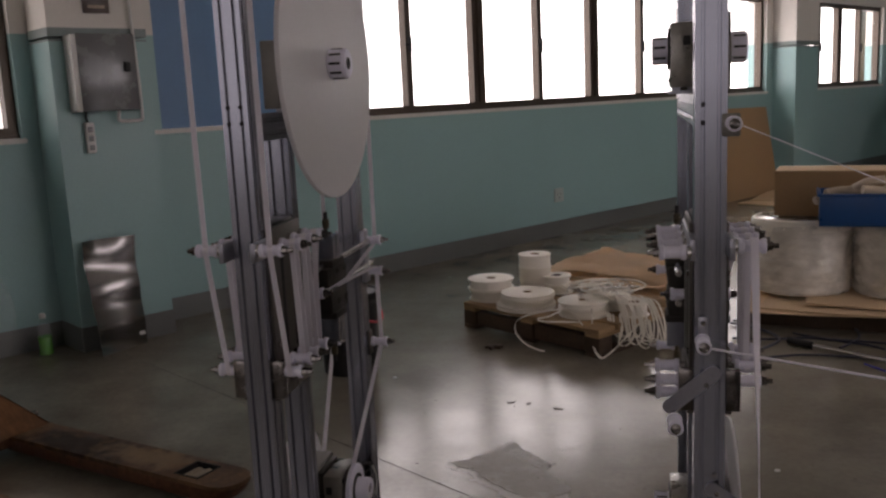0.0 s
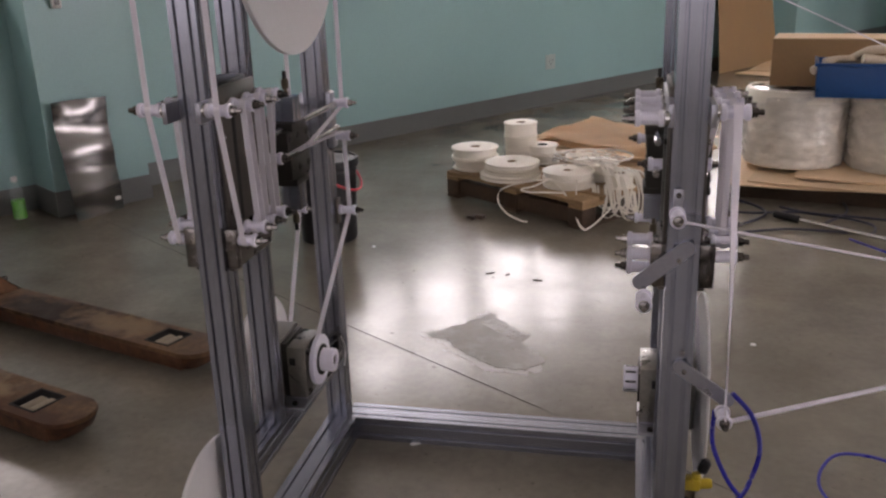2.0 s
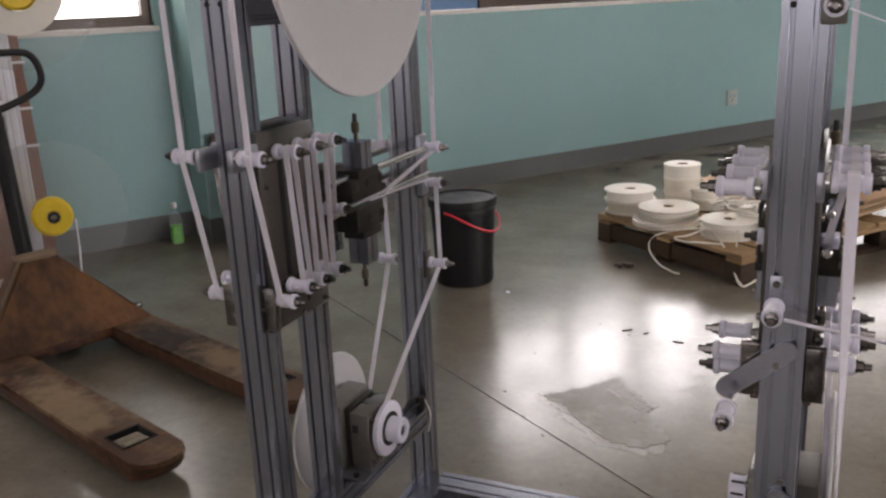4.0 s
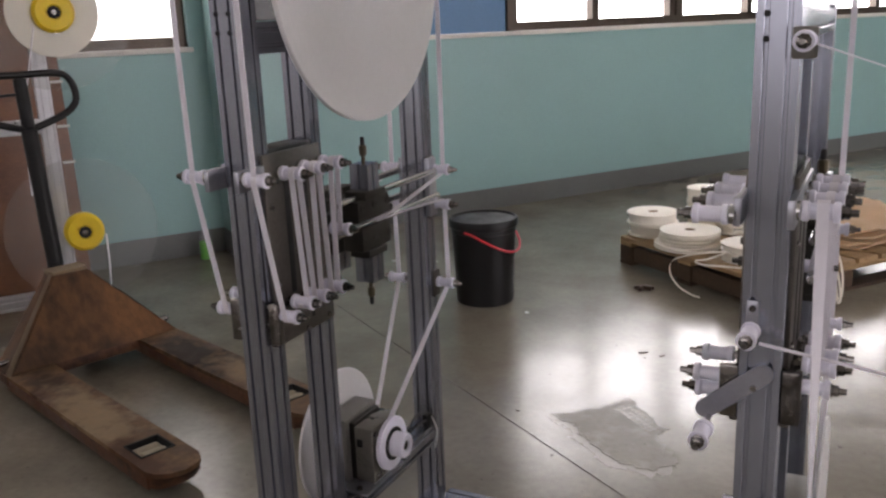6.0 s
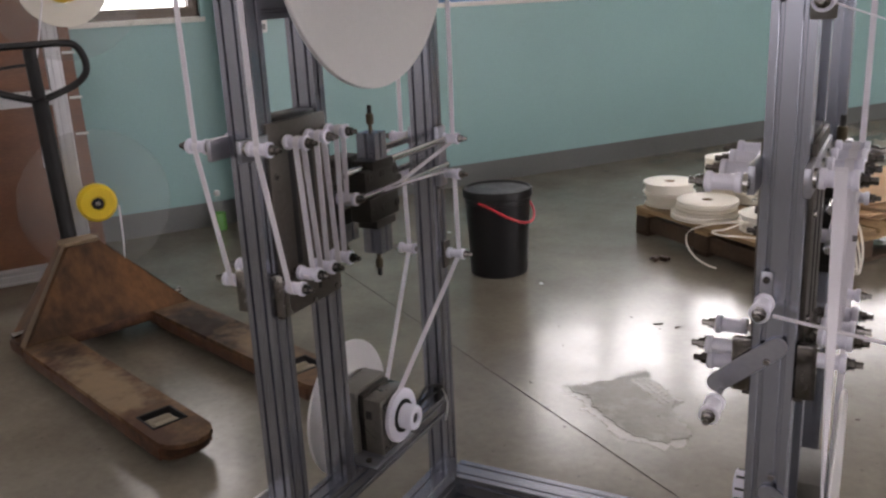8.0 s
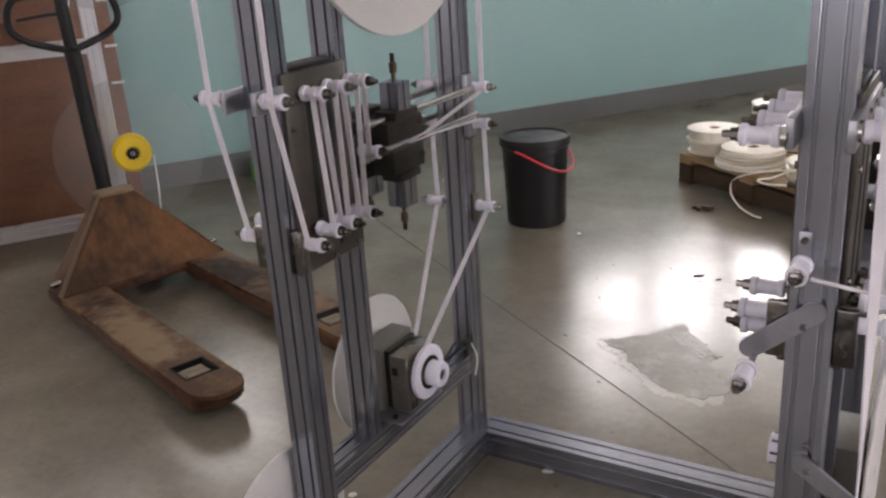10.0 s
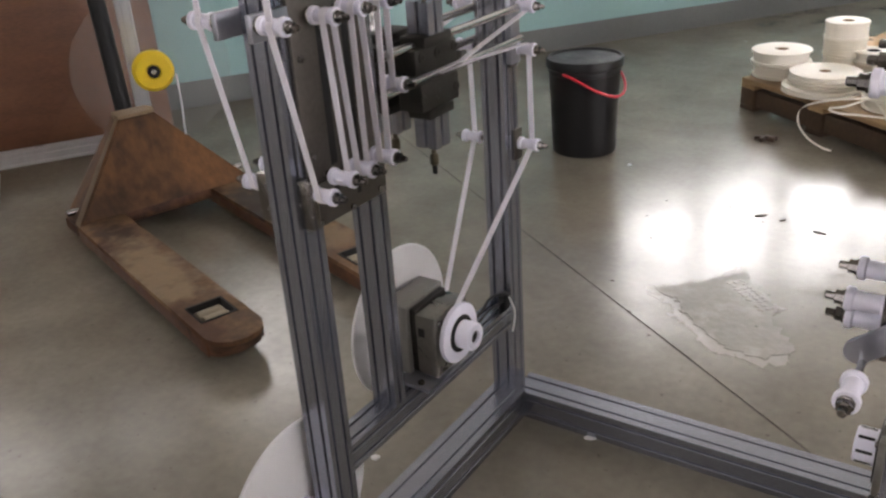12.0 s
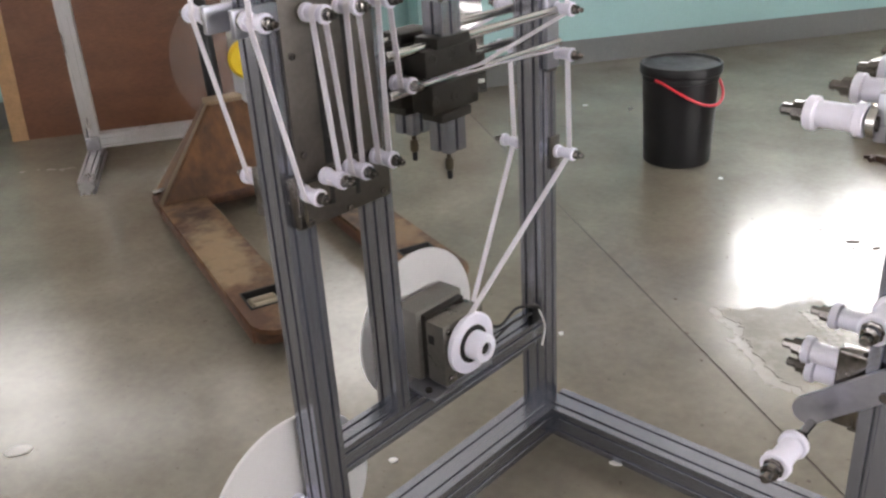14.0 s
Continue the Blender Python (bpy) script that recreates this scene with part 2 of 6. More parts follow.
M = {
    "floor": blotched(blotched(concrete("polished concrete", (0.27, 0.249, 0.204), (0.20, 0.184, 0.15), 0.16, 0.05, 0.05, wave=0.05), 0.9, 0.54, 0.72, (0.15, 0.138, 0.108), 0.45, 2.0),
                      14, 0.69, 0.74, (0.40, 0.375, 0.33), 0.55, 5.0),
    "patch": blotched(concrete("rough mortar", (0.24, 0.22, 0.18), (0.175, 0.16, 0.13), 0.38, 0.12, 0.6), 13, 0.5, 0.66, (0.36, 0.33, 0.28), 0.6),
    "halo": concrete("pale mortar smear", (0.305, 0.28, 0.235), (0.235, 0.213, 0.175), 0.22, 0.08, 0.15),
    "joint": material("dirty joint", (0.09, 0.08, 0.065), 0.9),
    "teal": material("teal wall paint", (0.28, 0.46, 0.46), 0.45, 0, 0.08, 1.2, 90, 0.12),
    "skirting": material("grey skirting paint", (0.15, 0.16, 0.155), 0.5, 0, 0.15, 2.0, 60, 0.12),
    "white_wall": material("off-white wall paint", (0.72, 0.69, 0.64), 0.7, 0, 0.06, 1.5, 90, 0.1),
    "band": material("grey-green painted band", (0.2, 0.25, 0.24), 0.5, 0, 0.1),
    "ledge": material("white stone ledge", (0.75, 0.73, 0.68), 0.5, 0, 0.12),
    "blue_board": material("blue painted board", (0.11, 0.235, 0.42), 0.5, 0, 0.1, 1.5),
    "bronze": material("bronze anodised frame", (0.085, 0.065, 0.05), 0.4, 0.5, 0.2, 20),
    "glass": clear_sheet("window glass", (0.9, 0.95, 0.95), 0.06, 0.03),
    "outside": glow("overcast sky outside", (1.0, 1.0, 0.98), GLOW_WINDOW),
    "fill_back": glow("fill glow behind", (0.98, 0.965, 0.97), FILL_BACK),
    "outside_side": glow("dimmed glow outside the side window", (1.0, 0.98, 0.94), GLOW_SIDE),
    "fill_end": glow("fill glow beyond the end", (0.98, 0.965, 0.97), FILL_END),
    "alu": material("anodised aluminium", (0.305, 0.318, 0.368), 0.25, 0.85, 0.04, 5, 120, 0.03, rough_vary=0.02),
    "alu_plate": material("brushed aluminium plate", (0.38, 0.385, 0.43), 0.35, 0.9, 0.12, 14, 160, 0.08, rough_vary=0.1),
    # lighter copy of the profile aluminium: the stand's window light is painted in
    "alu_lit": material("aluminium profile with window light in the colour", (0.66, 0.66, 0.69), 0.32, 0.8, 0.12, 9, 120, 0.06, rough_vary=0.08, stretch=(1, 1, 0.15)),
    "steel": material("dull machined steel", (0.125, 0.112, 0.098), 0.42, 0.65, 0.3, 10, 120, 0.1),
    "dark_steel": material("blackened steel", (0.030, 0.027, 0.022), 0.6, 0.4, 0.3, 14, 120, 0.12),
    "grey_box": material("grey cast gearbox", (0.20, 0.193, 0.175), 0.45, 0.4, 0.15, 12, 140, 0.15),
    "gear_steel": material("dull ground steel", (0.26, 0.25, 0.225), 0.32, 0.75, 0.25, 14, 140, 0.1),
    "chrome": material("chromed steel", (0.60, 0.59, 0.58), 0.2, 1.0, 0.08, 20, 100, 0.02, rough_vary=0.06),
    "nut": material("zinc nut", (0.22, 0.205, 0.195), 0.2, 1.0, 0.3, 40, 150, 0.1, per_object=0.3),
    "nylon": material("white nylon", (0.82, 0.81, 0.93), 0.38, 0, 0.06, 20, 150, 0.05, sub=0.15),
    "ribbon": material("white woven ribbon", (0.90, 0.88, 0.94), 0.75, 0, 0.08, 40, 500, 0.25, stretch=(1, 1, 1)),
    "acryl_white": material("white plastic disc", (0.66, 0.65, 0.66), 0.45, 0, 0.05, 3, 120, 0.03),
    "brass": material("brass fitting", (0.10, 0.083, 0.055), 0.35, 0.9, 0.2, 30),
    "black": material("black plastic", (0.008, 0.008, 0.009), 0.45, 0, 0.25, 10, 90, 0.08),
    "rubber": material("dark rubber", (0.02, 0.02, 0.02), 0.7, 0, 0.2),
    "red": material("red plastic", (0.62, 0.03, 0.05), 0.4, 0, 0.1),
    "yellow": material("yellow plastic", (0.82, 0.58, 0.02), 0.4, 0, 0.08),
    "valve": material("yellow enamelled valve", (0.50, 0.37, 0.02), 0.45, 0, 0.2),
    "blue": material("blue plastic", (0.006, 0.07, 0.24), 0.4, 0, 0.12),
    "hose": material("blue air hose", (0.02, 0.02, 0.28), 0.3, 0, 0.1),
    "cable": material("dark cable", (0.02, 0.022, 0.04), 0.5, 0, 0.2),
    "clear": clear_sheet("clear acrylic", (0.5, 0.52, 0.52), 0.045, 0.1),
    "film": clear_sheet("crumpled clear film", (0.75, 0.73, 0.68), 0.22, 0.12),
    "pet": clear_sheet("clear bottle plastic", (0.6, 0.68, 0.66), 0.13, 0.1),
    "green": material("green liquid", (0.10, 0.42, 0.03), 0.2, 0, 0.1),
    "pallet": material("pallet wood", (0.42, 0.275, 0.14), 0.75, 0, 0.4, 5, 50, 0.4, stretch=(1, 1, 6), per_object=0.15),
    # pallet wood darkened by the shade below the deck, put in the colour
    "pallet_shaded": material("dark wood with shade in the colour", (0.085, 0.052, 0.031), 0.8, 0, 0.4, 6, 60, 0.4, per_object=0.2),
    "reel": material("cream cardboard reel", (0.88, 0.84, 0.75), 0.6, 0, 0.08, 6, 120, 0.15, per_object=0.05),
    "winding": material("wound cream ribbon", (0.82, 0.77, 0.66), 0.7, 0, 0.15, 10, 300, 0.3, stretch=(1, 1, 12)),
    "kraft": material("brown cardboard", (0.34, 0.215, 0.11), 0.8, 0, 0.12, 3, 90, 0.12, per_object=0.12),
    "kraft_light": material("tan cardboard", (0.74, 0.54, 0.34), 0.8, 0, 0.12, 3, 90, 0.12, per_object=0.1),
    "wrap": material("stretch-wrapped white rolls", (0.84, 0.80, 0.72), 0.24, 0, 0.25, 6, 13, 0.8, rough_vary=0.14, coat=1.0, stretch=(1, 1, 1.8)),
    "plywood": blotched(material("red-brown plywood", (0.185, 0.08, 0.042), 0.5, 0, 0.4, 2.2, 40, 0.12, second=(0.12, 0.05, 0.027), stretch=(1, 1, 4)), 2.6, 0.52, 0.7, (0.24, 0.115, 0.06), 0.6),
    "pine": material("pale pine edge", (0.5, 0.31, 0.16), 0.7, 0, 0.25, 8, 60, 0.2),
    "jack": blotched(blotched(material("worn orange-brown truck paint", (0.20, 0.118, 0.06), 0.7, 0.0, 0.5, 7, 60, 0.35, second=(0.06, 0.032, 0.017), rough_vary=0.15),
                              7, 0.56, 0.66, (0.055, 0.026, 0.016), 0.75), 20, 0.58, 0.70, (0.15, 0.055, 0.026), 0.6, 3.0),
    "jack_hood": blotched(material("dirty brown truck hood", (0.21, 0.098, 0.04), 0.58, 0.0, 0.5, 6, 40, 0.3, second=(0.034, 0.017, 0.010), stretch=(1, 1, 0.35)),
                          5, 0.5, 0.72, (0.022, 0.011, 0.007), 0.8),
    "flange": blotched(material("rusty red-brown steel", (0.13, 0.06, 0.032), 0.5, 0.1, 0.5, 12, 60, 0.4, second=(0.06, 0.025, 0.015)),
                       9, 0.55, 0.66, (0.02, 0.01, 0.008), 0.8),
    "load_roller": material("dusty nylon wheel", (0.30, 0.25, 0.175), 0.55, 0, 0.3, 12, 80, 0.2),
    "worn": material("bare scuffed top", (0.26, 0.185, 0.115), 0.6, 0.1, 0.3, 9, 60, 0.2),
    "stain": material("dark oil stain", (0.055, 0.028, 0.016), 0.4, 0, 0.3),
    "stainless": material("brushed stainless sheet", (0.40, 0.385, 0.38), 0.2, 1.0, 0.1, 5, 200, 0.08, rough_vary=0.02, stretch=(1, 1, 0.1)),
    "dirt": material("trodden brown dirt", (0.13, 0.105, 0.08), 0.8, 0, 0.3),
    "grey_paint": material("grey enamel", (0.16, 0.165, 0.17), 0.25, 0.2, 0.1, 6),
    "outlet": material("aged outlet plastic", (0.42, 0.48, 0.45), 0.45, 0, 0.06),
    "white_plastic": material("white plastic", (0.68, 0.68, 0.66), 0.4, 0, 0.06),
    "dark_red": material("dark red paint", (0.13, 0.02, 0.02), 0.5, 0, 0.2),
    "tan": material("tan paper tube", (0.60, 0.50, 0.38), 0.75, 0, 0.15, 12, per_object=0.1),
}


# thin woven ribbon lets some light through
nt = M["ribbon"].node_tree
thin = nt.nodes.new("ShaderNodeBsdfTranslucent")
thin.inputs[0].default_value = (0.92, 0.90, 0.95, 1)
half = nt.nodes.new("ShaderNodeMixShader")
half.inputs[0].default_value = 0.4
nt.links.new(nt.nodes["Principled BSDF"].outputs[0], half.inputs[1])
nt.links.new(thin.outputs[0], half.inputs[2])
nt.links.new(half.outputs[0], nt.nodes["Material Output"].inputs[0])
for n in M["wrap"].node_tree.nodes:
    if n.type == "BUMP":
        n.inputs["Distance"].default_value = 0.009
M["floor"].node_tree.nodes["Principled BSDF"].inputs["Specular IOR Level"].default_value = 0.42
for k in ("black", "rubber", "jack", "jack_hood", "flange"):
    M[k].node_tree.nodes["Principled BSDF"].inputs["Specular IOR Level"].default_value = 0.28

# ---- shape helpers ----
def box(bm, x0, x1, y0, y1, z0, z1, m=None):
    v = [bm.verts.new((x, y, z)) for x in (x0, x1) for y in (y0, y1) for z in (z0, z1)]
    for f in ((0, 1, 3, 2), (4, 6, 7, 5), (0, 4, 5, 1), (2, 3, 7, 6), (0, 2, 6, 4), (1, 5, 7, 3)):
        bm.faces.new([v[i] for i in f])
    if m is not None:
        bmesh.ops.transform(bm, matrix=m, verts=v)
    return v


def rounded(bm, x0, x1, y0, y1, z0, z1, r=0.003, m=None):
    """A box with bevelled edges."""
    t = bmesh.new()
    box(t, *sorted((x0, x1)), *sorted((y0, y1)), *sorted((z0, z1)))
    bmesh.ops.bevel(t, geom=t.edges[:], offset=r, segments=2, affect="EDGES", profile=0.5)
    if m is not None:
        bmesh.ops.transform(t, matrix=m, verts=t.verts)
    add(bm, t)


def add(bm, other):
    me = bpy.data.meshes.new("tmp")
    other.to_mesh(me)
    other.free()
    bm.from_mesh(me)
    bpy.data.meshes.remove(me)


def axis_matrix(p, way):
    z = Vector(way).normalized()
    q = z.to_track_quat("Z", "Y")
    return Matrix.Translation(p) @ q.to_matrix().to_4x4()


def lathe(bm, rings, p=(0, 0, 0), way=(0, 0, 1), seg=24, cap=True):
    """Rings of (radius, height) turned round the line from p along way."""
    m = axis_matrix(p, way)
    rows = []
    for r, h in rings:
        rows.append([bm.verts.new(m @ Vector((r * math.cos(a), r * math.sin(a), h))) for a in
                     (2 * math.pi * i / seg for i in range(seg))])
    for a, b in zip(rows, rows[1:]):
        for i in range(seg):
            bm.faces.new((a[i], a[(i + 1) % seg], b[(i + 1) % seg], b[i]))
    if cap:
        bm.faces.new(rows[0][::-1])
        bm.faces.new(rows[-1])


def rod(bm, p, q, r, seg=12):
    p, q = Vector(p), Vector(q)
    d = q - p
    c = min(r * 0.25, d.length * 0.2)
    lathe(bm, ((r - c, 0), (r, c), (r, d.length - c), (r - c, d.length)), p, d, seg)


def ring_disc(bm, p, way, r_in, r_out, t, seg=48):
    """A flat disc with a hole and slightly rounded rim."""
    c = min(0.0015, t * 0.3)
    lathe(bm, ((r_in, 0), (r_out - c, 0), (r_out, c), (r_out, t - c), (r_out - c, t), (r_in, t), (r_in, 0)), p, way, seg, cap=False)


def tube(bm, pts, r, seg=8):
    """A bent round bar or hose through the points."""
    pts = [Vector(p) for p in pts]
    rows = []
    ref = Vector((0.3, 0.2, 1)).normalized()
    for i, p in enumerate(pts):
        d = (pts[min(i + 1, len(pts) - 1)] - pts[max(i - 1, 0)]).normalized()
        a = d.cross(ref)
        if a.length < 0.05:
            a = d.cross(Vector((1, 0, 0)))
        a.normalize()
        b = d.cross(a)
        rows.append([bm.verts.new(p + r * (math.cos(k) * a + math.sin(k) * b)) for k in (2 * math.pi * j / seg for j in range(seg))])
    for a, b in zip(rows, rows[1:]):
        for j in range(seg):
            bm.faces.new((a[j], a[(j + 1) % seg], b[(j + 1) % seg], b[j]))
    bm.faces.new(rows[0][::-1])
    bm.faces.new(rows[-1])


def smooth_line(pts, n=8):
    """Catmull-Rom points through pts."""
    pts = [Vector(p) for p in pts]
    out = []
    for i in range(len(pts) - 1):
        a, b, c, d = pts[max(i - 1, 0)], pts[i], pts[i + 1], pts[min(i + 2, len(pts) - 1)]
        for k in range(n):
            t = k / n
            out.append(0.5 * ((2 * b) + (c - a) * t + (2 * a - 5 * b + 4 * c - d) * t * t + (3 * b - a - 3 * c + d) * t ** 3))
    out.append(pts[-1])
    return out


def strap(bm, pts, across, w, t=0.0009, across_end=None):
    """A flat ribbon of width w (along across) and thickness t through the points."""
    pts = [Vector(p) for p in pts]
    rows = []
    for i, p in enumerate(pts):
        d = (pts[min(i + 1, len(pts) - 1)] - pts[max(i - 1, 0)]).normalized()
        a = Vector(across if across_end is None else Vector(across).lerp(Vector(across_end), i / (len(pts) - 1)))
        a = (a - d * a.dot(d)).normalized()
        n = d.cross(a)
        rows.append([bm.verts.new(p + sa * a * w / 2 + sn * n * t) for sa, sn in ((-1, -1), (1, -1), (1, 1), (-1, 1))])
    for a, b in zip(rows, rows[1:]):
        for j in range(4):
            bm.faces.new((a[j], a[(j + 1) % 4], b[(j + 1) % 4], b[j]))
    bm.faces.new(rows[0][::-1])
    bm.faces.new(rows[-1])


def prism(bm, outline, z0, z1, m=None):
    """A flat outline raised from z0 to z1."""
    lo = [bm.verts.new((x, y, z0)) for x, y in outline]
    hi = [bm.verts.new((x, y, z1)) for x, y in outline]
    n = len(outline)
    for i in range(n):
        bm.faces.new((lo[i], lo[(i + 1) % n], hi[(i + 1) % n], hi[i]))
    bm.faces.new(lo[::-1])
    bm.faces.new(hi)
    if m is not None:
        bmesh.ops.transform(bm, matrix=m, verts=lo + hi)


def slotted(w, d, cuts_w, cuts_d, sw=0.0050, sd=0.0058):
    """Outline of an aluminium profile with T-slot mouths, centred."""
    pts = []
    sides = ((w, d, cuts_w, 0), (d, w, cuts_d, 1), (w, d, cuts_w, 2), (d, w, cuts_d, 3))
    for length, other, cuts, turn in sides:
        row = [(-length / 2, -other / 2)]
        for i in range(cuts):
            c = -length / 2 + length * (i + 0.5) / cuts
            ch = 0.0009
            row += [(c - sw / 2 - ch, -other / 2), (c - sw / 2, -other / 2 + ch), (c - sw / 2, -other / 2 + sd), (c + sw / 2, -other / 2 + sd),
                    (c + sw / 2, -other / 2 + ch), (c + sw / 2 + ch, -other / 2)]
        for x, y in row:
            for _ in range(turn):
                x, y = -y, x
            pts.append((x, y))
    return pts


def mesh_of(name, bm, mat, smooth=True):
    bmesh.ops.recalc_face_normals(bm, faces=bm.faces[:])
    me = bpy.data.meshes.new(name)
    bm.to_mesh(me)
    bm.free()
    me.materials.append(mat)
    if smooth:
        me.polygons.foreach_set("use_smooth", [True] * len(me.polygons))
        me.set_sharp_from_angle(angle=radians(35))
    return me


BASE = {}


def thing(name, at, label, category, group="", kind=""):
    """An empty at the thing's foot, to carry its parts."""
    ob = new(name)
    ob.empty_display_size = 0.05
    ob.location = at
    BASE[ob] = Vector(at)
    return tagged(ob, label, category, group, kind)


def part(name, bm, mat, parent, label=""):
    """A mesh in world places, linked as one part under a thing or a part."""
    o = BASE[parent]
    bmesh.ops.translate(bm, vec=-o, verts=bm.verts)
    ob = new(name, mesh_of(name, bm, mat))
    ob.parent = parent
    BASE[ob] = o
    return tagged(ob, label)


def single(name, bm, mat, at, label, category, group="", kind=""):
    """A thing that is one mesh, in world places, with its origin at its foot."""
    bmesh.ops.translate(bm, vec=-Vector(at), verts=bm.verts)
    ob = new(name, mesh_of(name, bm, mat))
    ob.location = at
    BASE[ob] = Vector(at)
    return tagged(ob, label, category, group, kind)


def piece(name, me, parent, at, turn=None):
    """A part that shares its mesh with others, at a place in the world."""
    ob = new(name, me)
    ob.parent = parent
    m = Matrix.Translation(Vector(at) - BASE[parent])
    ob.matrix_basis = m @ turn if turn is not None else m
    BASE[ob] = Vector(at)
    return ob


# ---- the room ----
ALONG = radians(55.5)
U = Vector((math.cos(ALONG), math.sin(ALONG), 0))
N = Vector((-math.sin(ALONG), math.cos(ALONG), 0))
DEEP = 5.0
ROOM = Matrix(((U.x, -N.x, 0, N.x * DEEP), (U.y, -N.y, 0, N.y * DEEP), (0, 0, 1, 0), (0, 0, 0, 1)))
# ROOM takes (along the window wall, out from it into the room, up)


def room_box(bm, u0, u1, d0, d1, z0, z1):
    box(bm, u0, u1, d0, d1, z0, z1, ROOM)


def spot(u, d, z=0.0):
    return ROOM @ Vector((u, d, z))


def setting(name, label, category, mat, *boxes):
    bm = bmesh.new()
    for b in boxes:
        room_box(bm, *b)
    return single(name, bm, mat, (0, 0, 0), label, category, kind="structure")


U0, U1, D1, TOP = -3.0, 14.6, 9.5, 3.7
SILL, HEAD, BAND = 1.15, 2.2, 1.69

# floor: two slabs with a sawn joint between them
JOINT = 2.09
bm = bmesh.new()
room_box(bm, U0, JOINT - 0.0026, 0.0, D1, -0.12, 0.0)
room_box(bm, JOINT + 0.0026, U1, 0.0, D1, -0.12, 0.0)
floor = single("floor", bm, M["floor"], (0, 0, 0), "polished grey concrete floor with scuffs and dirt", "floor", kind="structure")
bm = bmesh.new()
room_box(bm, JOINT - 0.0026, JOINT + 0.0026, 0.0, D1, -0.1, -0.0015)
part("joint_filler", bm, M["joint"], floor, "dark dirty sawn joint")
# mortar patch with a ragged rim
rim = []
corners = [(-0.522, 3.062), (-0.44, 3.145), (-0.328, 3.266), (-0.262, 3.19), (-0.175, 3.095), (-0.19, 3.04), (-0.088, 2.895), (-0.16, 2.83), (-0.27, 2.845), (-0.36, 2.925), (-0.41, 2.965), (-0.44, 3.03)]
rng = random.Random(5)
for (ax, ay), (bx, by) in zip(corners, corners[1:] + corners[:1]):
    for k in range(9):
        f = k / 9
        rim.append((ax + (bx - ax) * f + rng.uniform(-0.010, 0.010), ay + (by - ay) * f + rng.uniform(-0.010, 0.010)))
bm = bmesh.new()
mid = Vector((sum(p[0] for p in rim) / len(rim), sum(p[1] for p in rim) / len(rim)))
halo = []
for k, p in enumerate(rim):
    grow = 1.07 + 0.06 * math.sin(k * 0.45) + rng.uniform(-0.04, 0.05)
    q = mid + (Vector(p) - mid) * grow
    halo.append((q.x - 0.012, q.y - 0.02))
prism(bm, halo, -0.01, 0.0003)
part("smear", bm, M["halo"], floor, "pale smeared mortar round the patch")
bm = bmesh.new()
prism(bm, rim, -0.01, 0.0013)
part("patch", bm, M["patch"], floor, "rough mortar patch with ragged edges")
bm = bmesh.new()
e1 = Vector((0.145, -0.14, 0)).normalized()
e2 = Vector((e1.y, -e1.x, 0))
for i in range(9):
    for j in range(3):
        if rng.random() < 0.88:
            c = Vector((-0.315, 3.235, 0)) + e1 * (0.012 + i * 0.021) + e2 * (0.016 + j * 0.02)
            box(bm, c.x - 0.0075, c.x + 0.0075, c.y - 0.007, c.y + 0.007, 0.0005, 0.0022)
tagged(part("imprint", bm, M["halo"], floor), kind="stuff")

# window wall: dado, piers and head
def wall_run(name, u0, u1, z0, z1, mat, label):
    return setting(name, label, "wall", mat, (u0, u1, -0.24, 0.0, z0, z1))

OPENINGS = ((-2.4, 1.87), (2.66, 3.95), (3.98, 10.1), (10.95, 13.5))
setting("wall_window_side", "teal painted dado wall below the windows", "wall", M["teal"],
        (U0, U1, -0.24, 0.0, -0.12, SILL - 0.03))
gaps = [(U0, -2.4), (1.87, 2.66), (3.95, 3.98), (10.1, 10.95), (13.5, U1)]
setting("wall_piers_lower", "teal painted piers between the windows", "wall", M["teal"],
        *[(a, b, -0.24, 0.0, SILL - 0.03, BAND) for a, b in gaps])
setting("wall_piers_upper", "off-white painted upper wall and window head", "wall", M["white_wall"],
        *[(a, b, -0.24, 0.0, BAND, HEAD) for a, b in gaps], (U0, U1, -0.24, 0.0, HEAD, TOP))
setting("baseboard_window_side", "grey painted skirting band", "baseboard", M["skirting"],
        (U0, 1.96, 0.0, 0.006, 0.0, 0.135), (2.48, 10.24, 0.0, 0.006, 0.0, 0.135), (10.82, U1, 0.0, 0.006, 0.0, 0.135))
for i, (a, b) in enumerate(((1.96, 2.48), (10.24, 10.82))):
    n = str(i + 1)
    col = setting("column_" + n, "teal painted column with off-white top", "column", M["teal"], (a, b, 0.0, 0.28, 0.0, BAND - 0.05))
    bm = bmesh.new()
    room_box(bm, a, b, 0.0, 0.28, BAND + 0.01, TOP)
    part("upper_paint", bm, M["white_wall"], col, "off-white upper part")
    bm = bmesh.new()
    room_box(bm, a - 0.003, b + 0.003, 0.0, 0.283, BAND - 0.035, BAND + 0.01)
    part("band", bm, M["band"], col, "grey-green painted band")
    bm = bmesh.new()
    room_box(bm, a - 0.002, b + 0.002, 0.0, 0.282, BAND - 0.058, BAND - 0.047)
    part("thin_band", bm, M["band"], col)
    bm = bmesh.new()
    room_box(bm, a - 0.005, b + 0.005, 0.0, 0.285, 0.0, 0.135)
    part("skirting", bm, M["skirting"], col, "grey painted skirting")
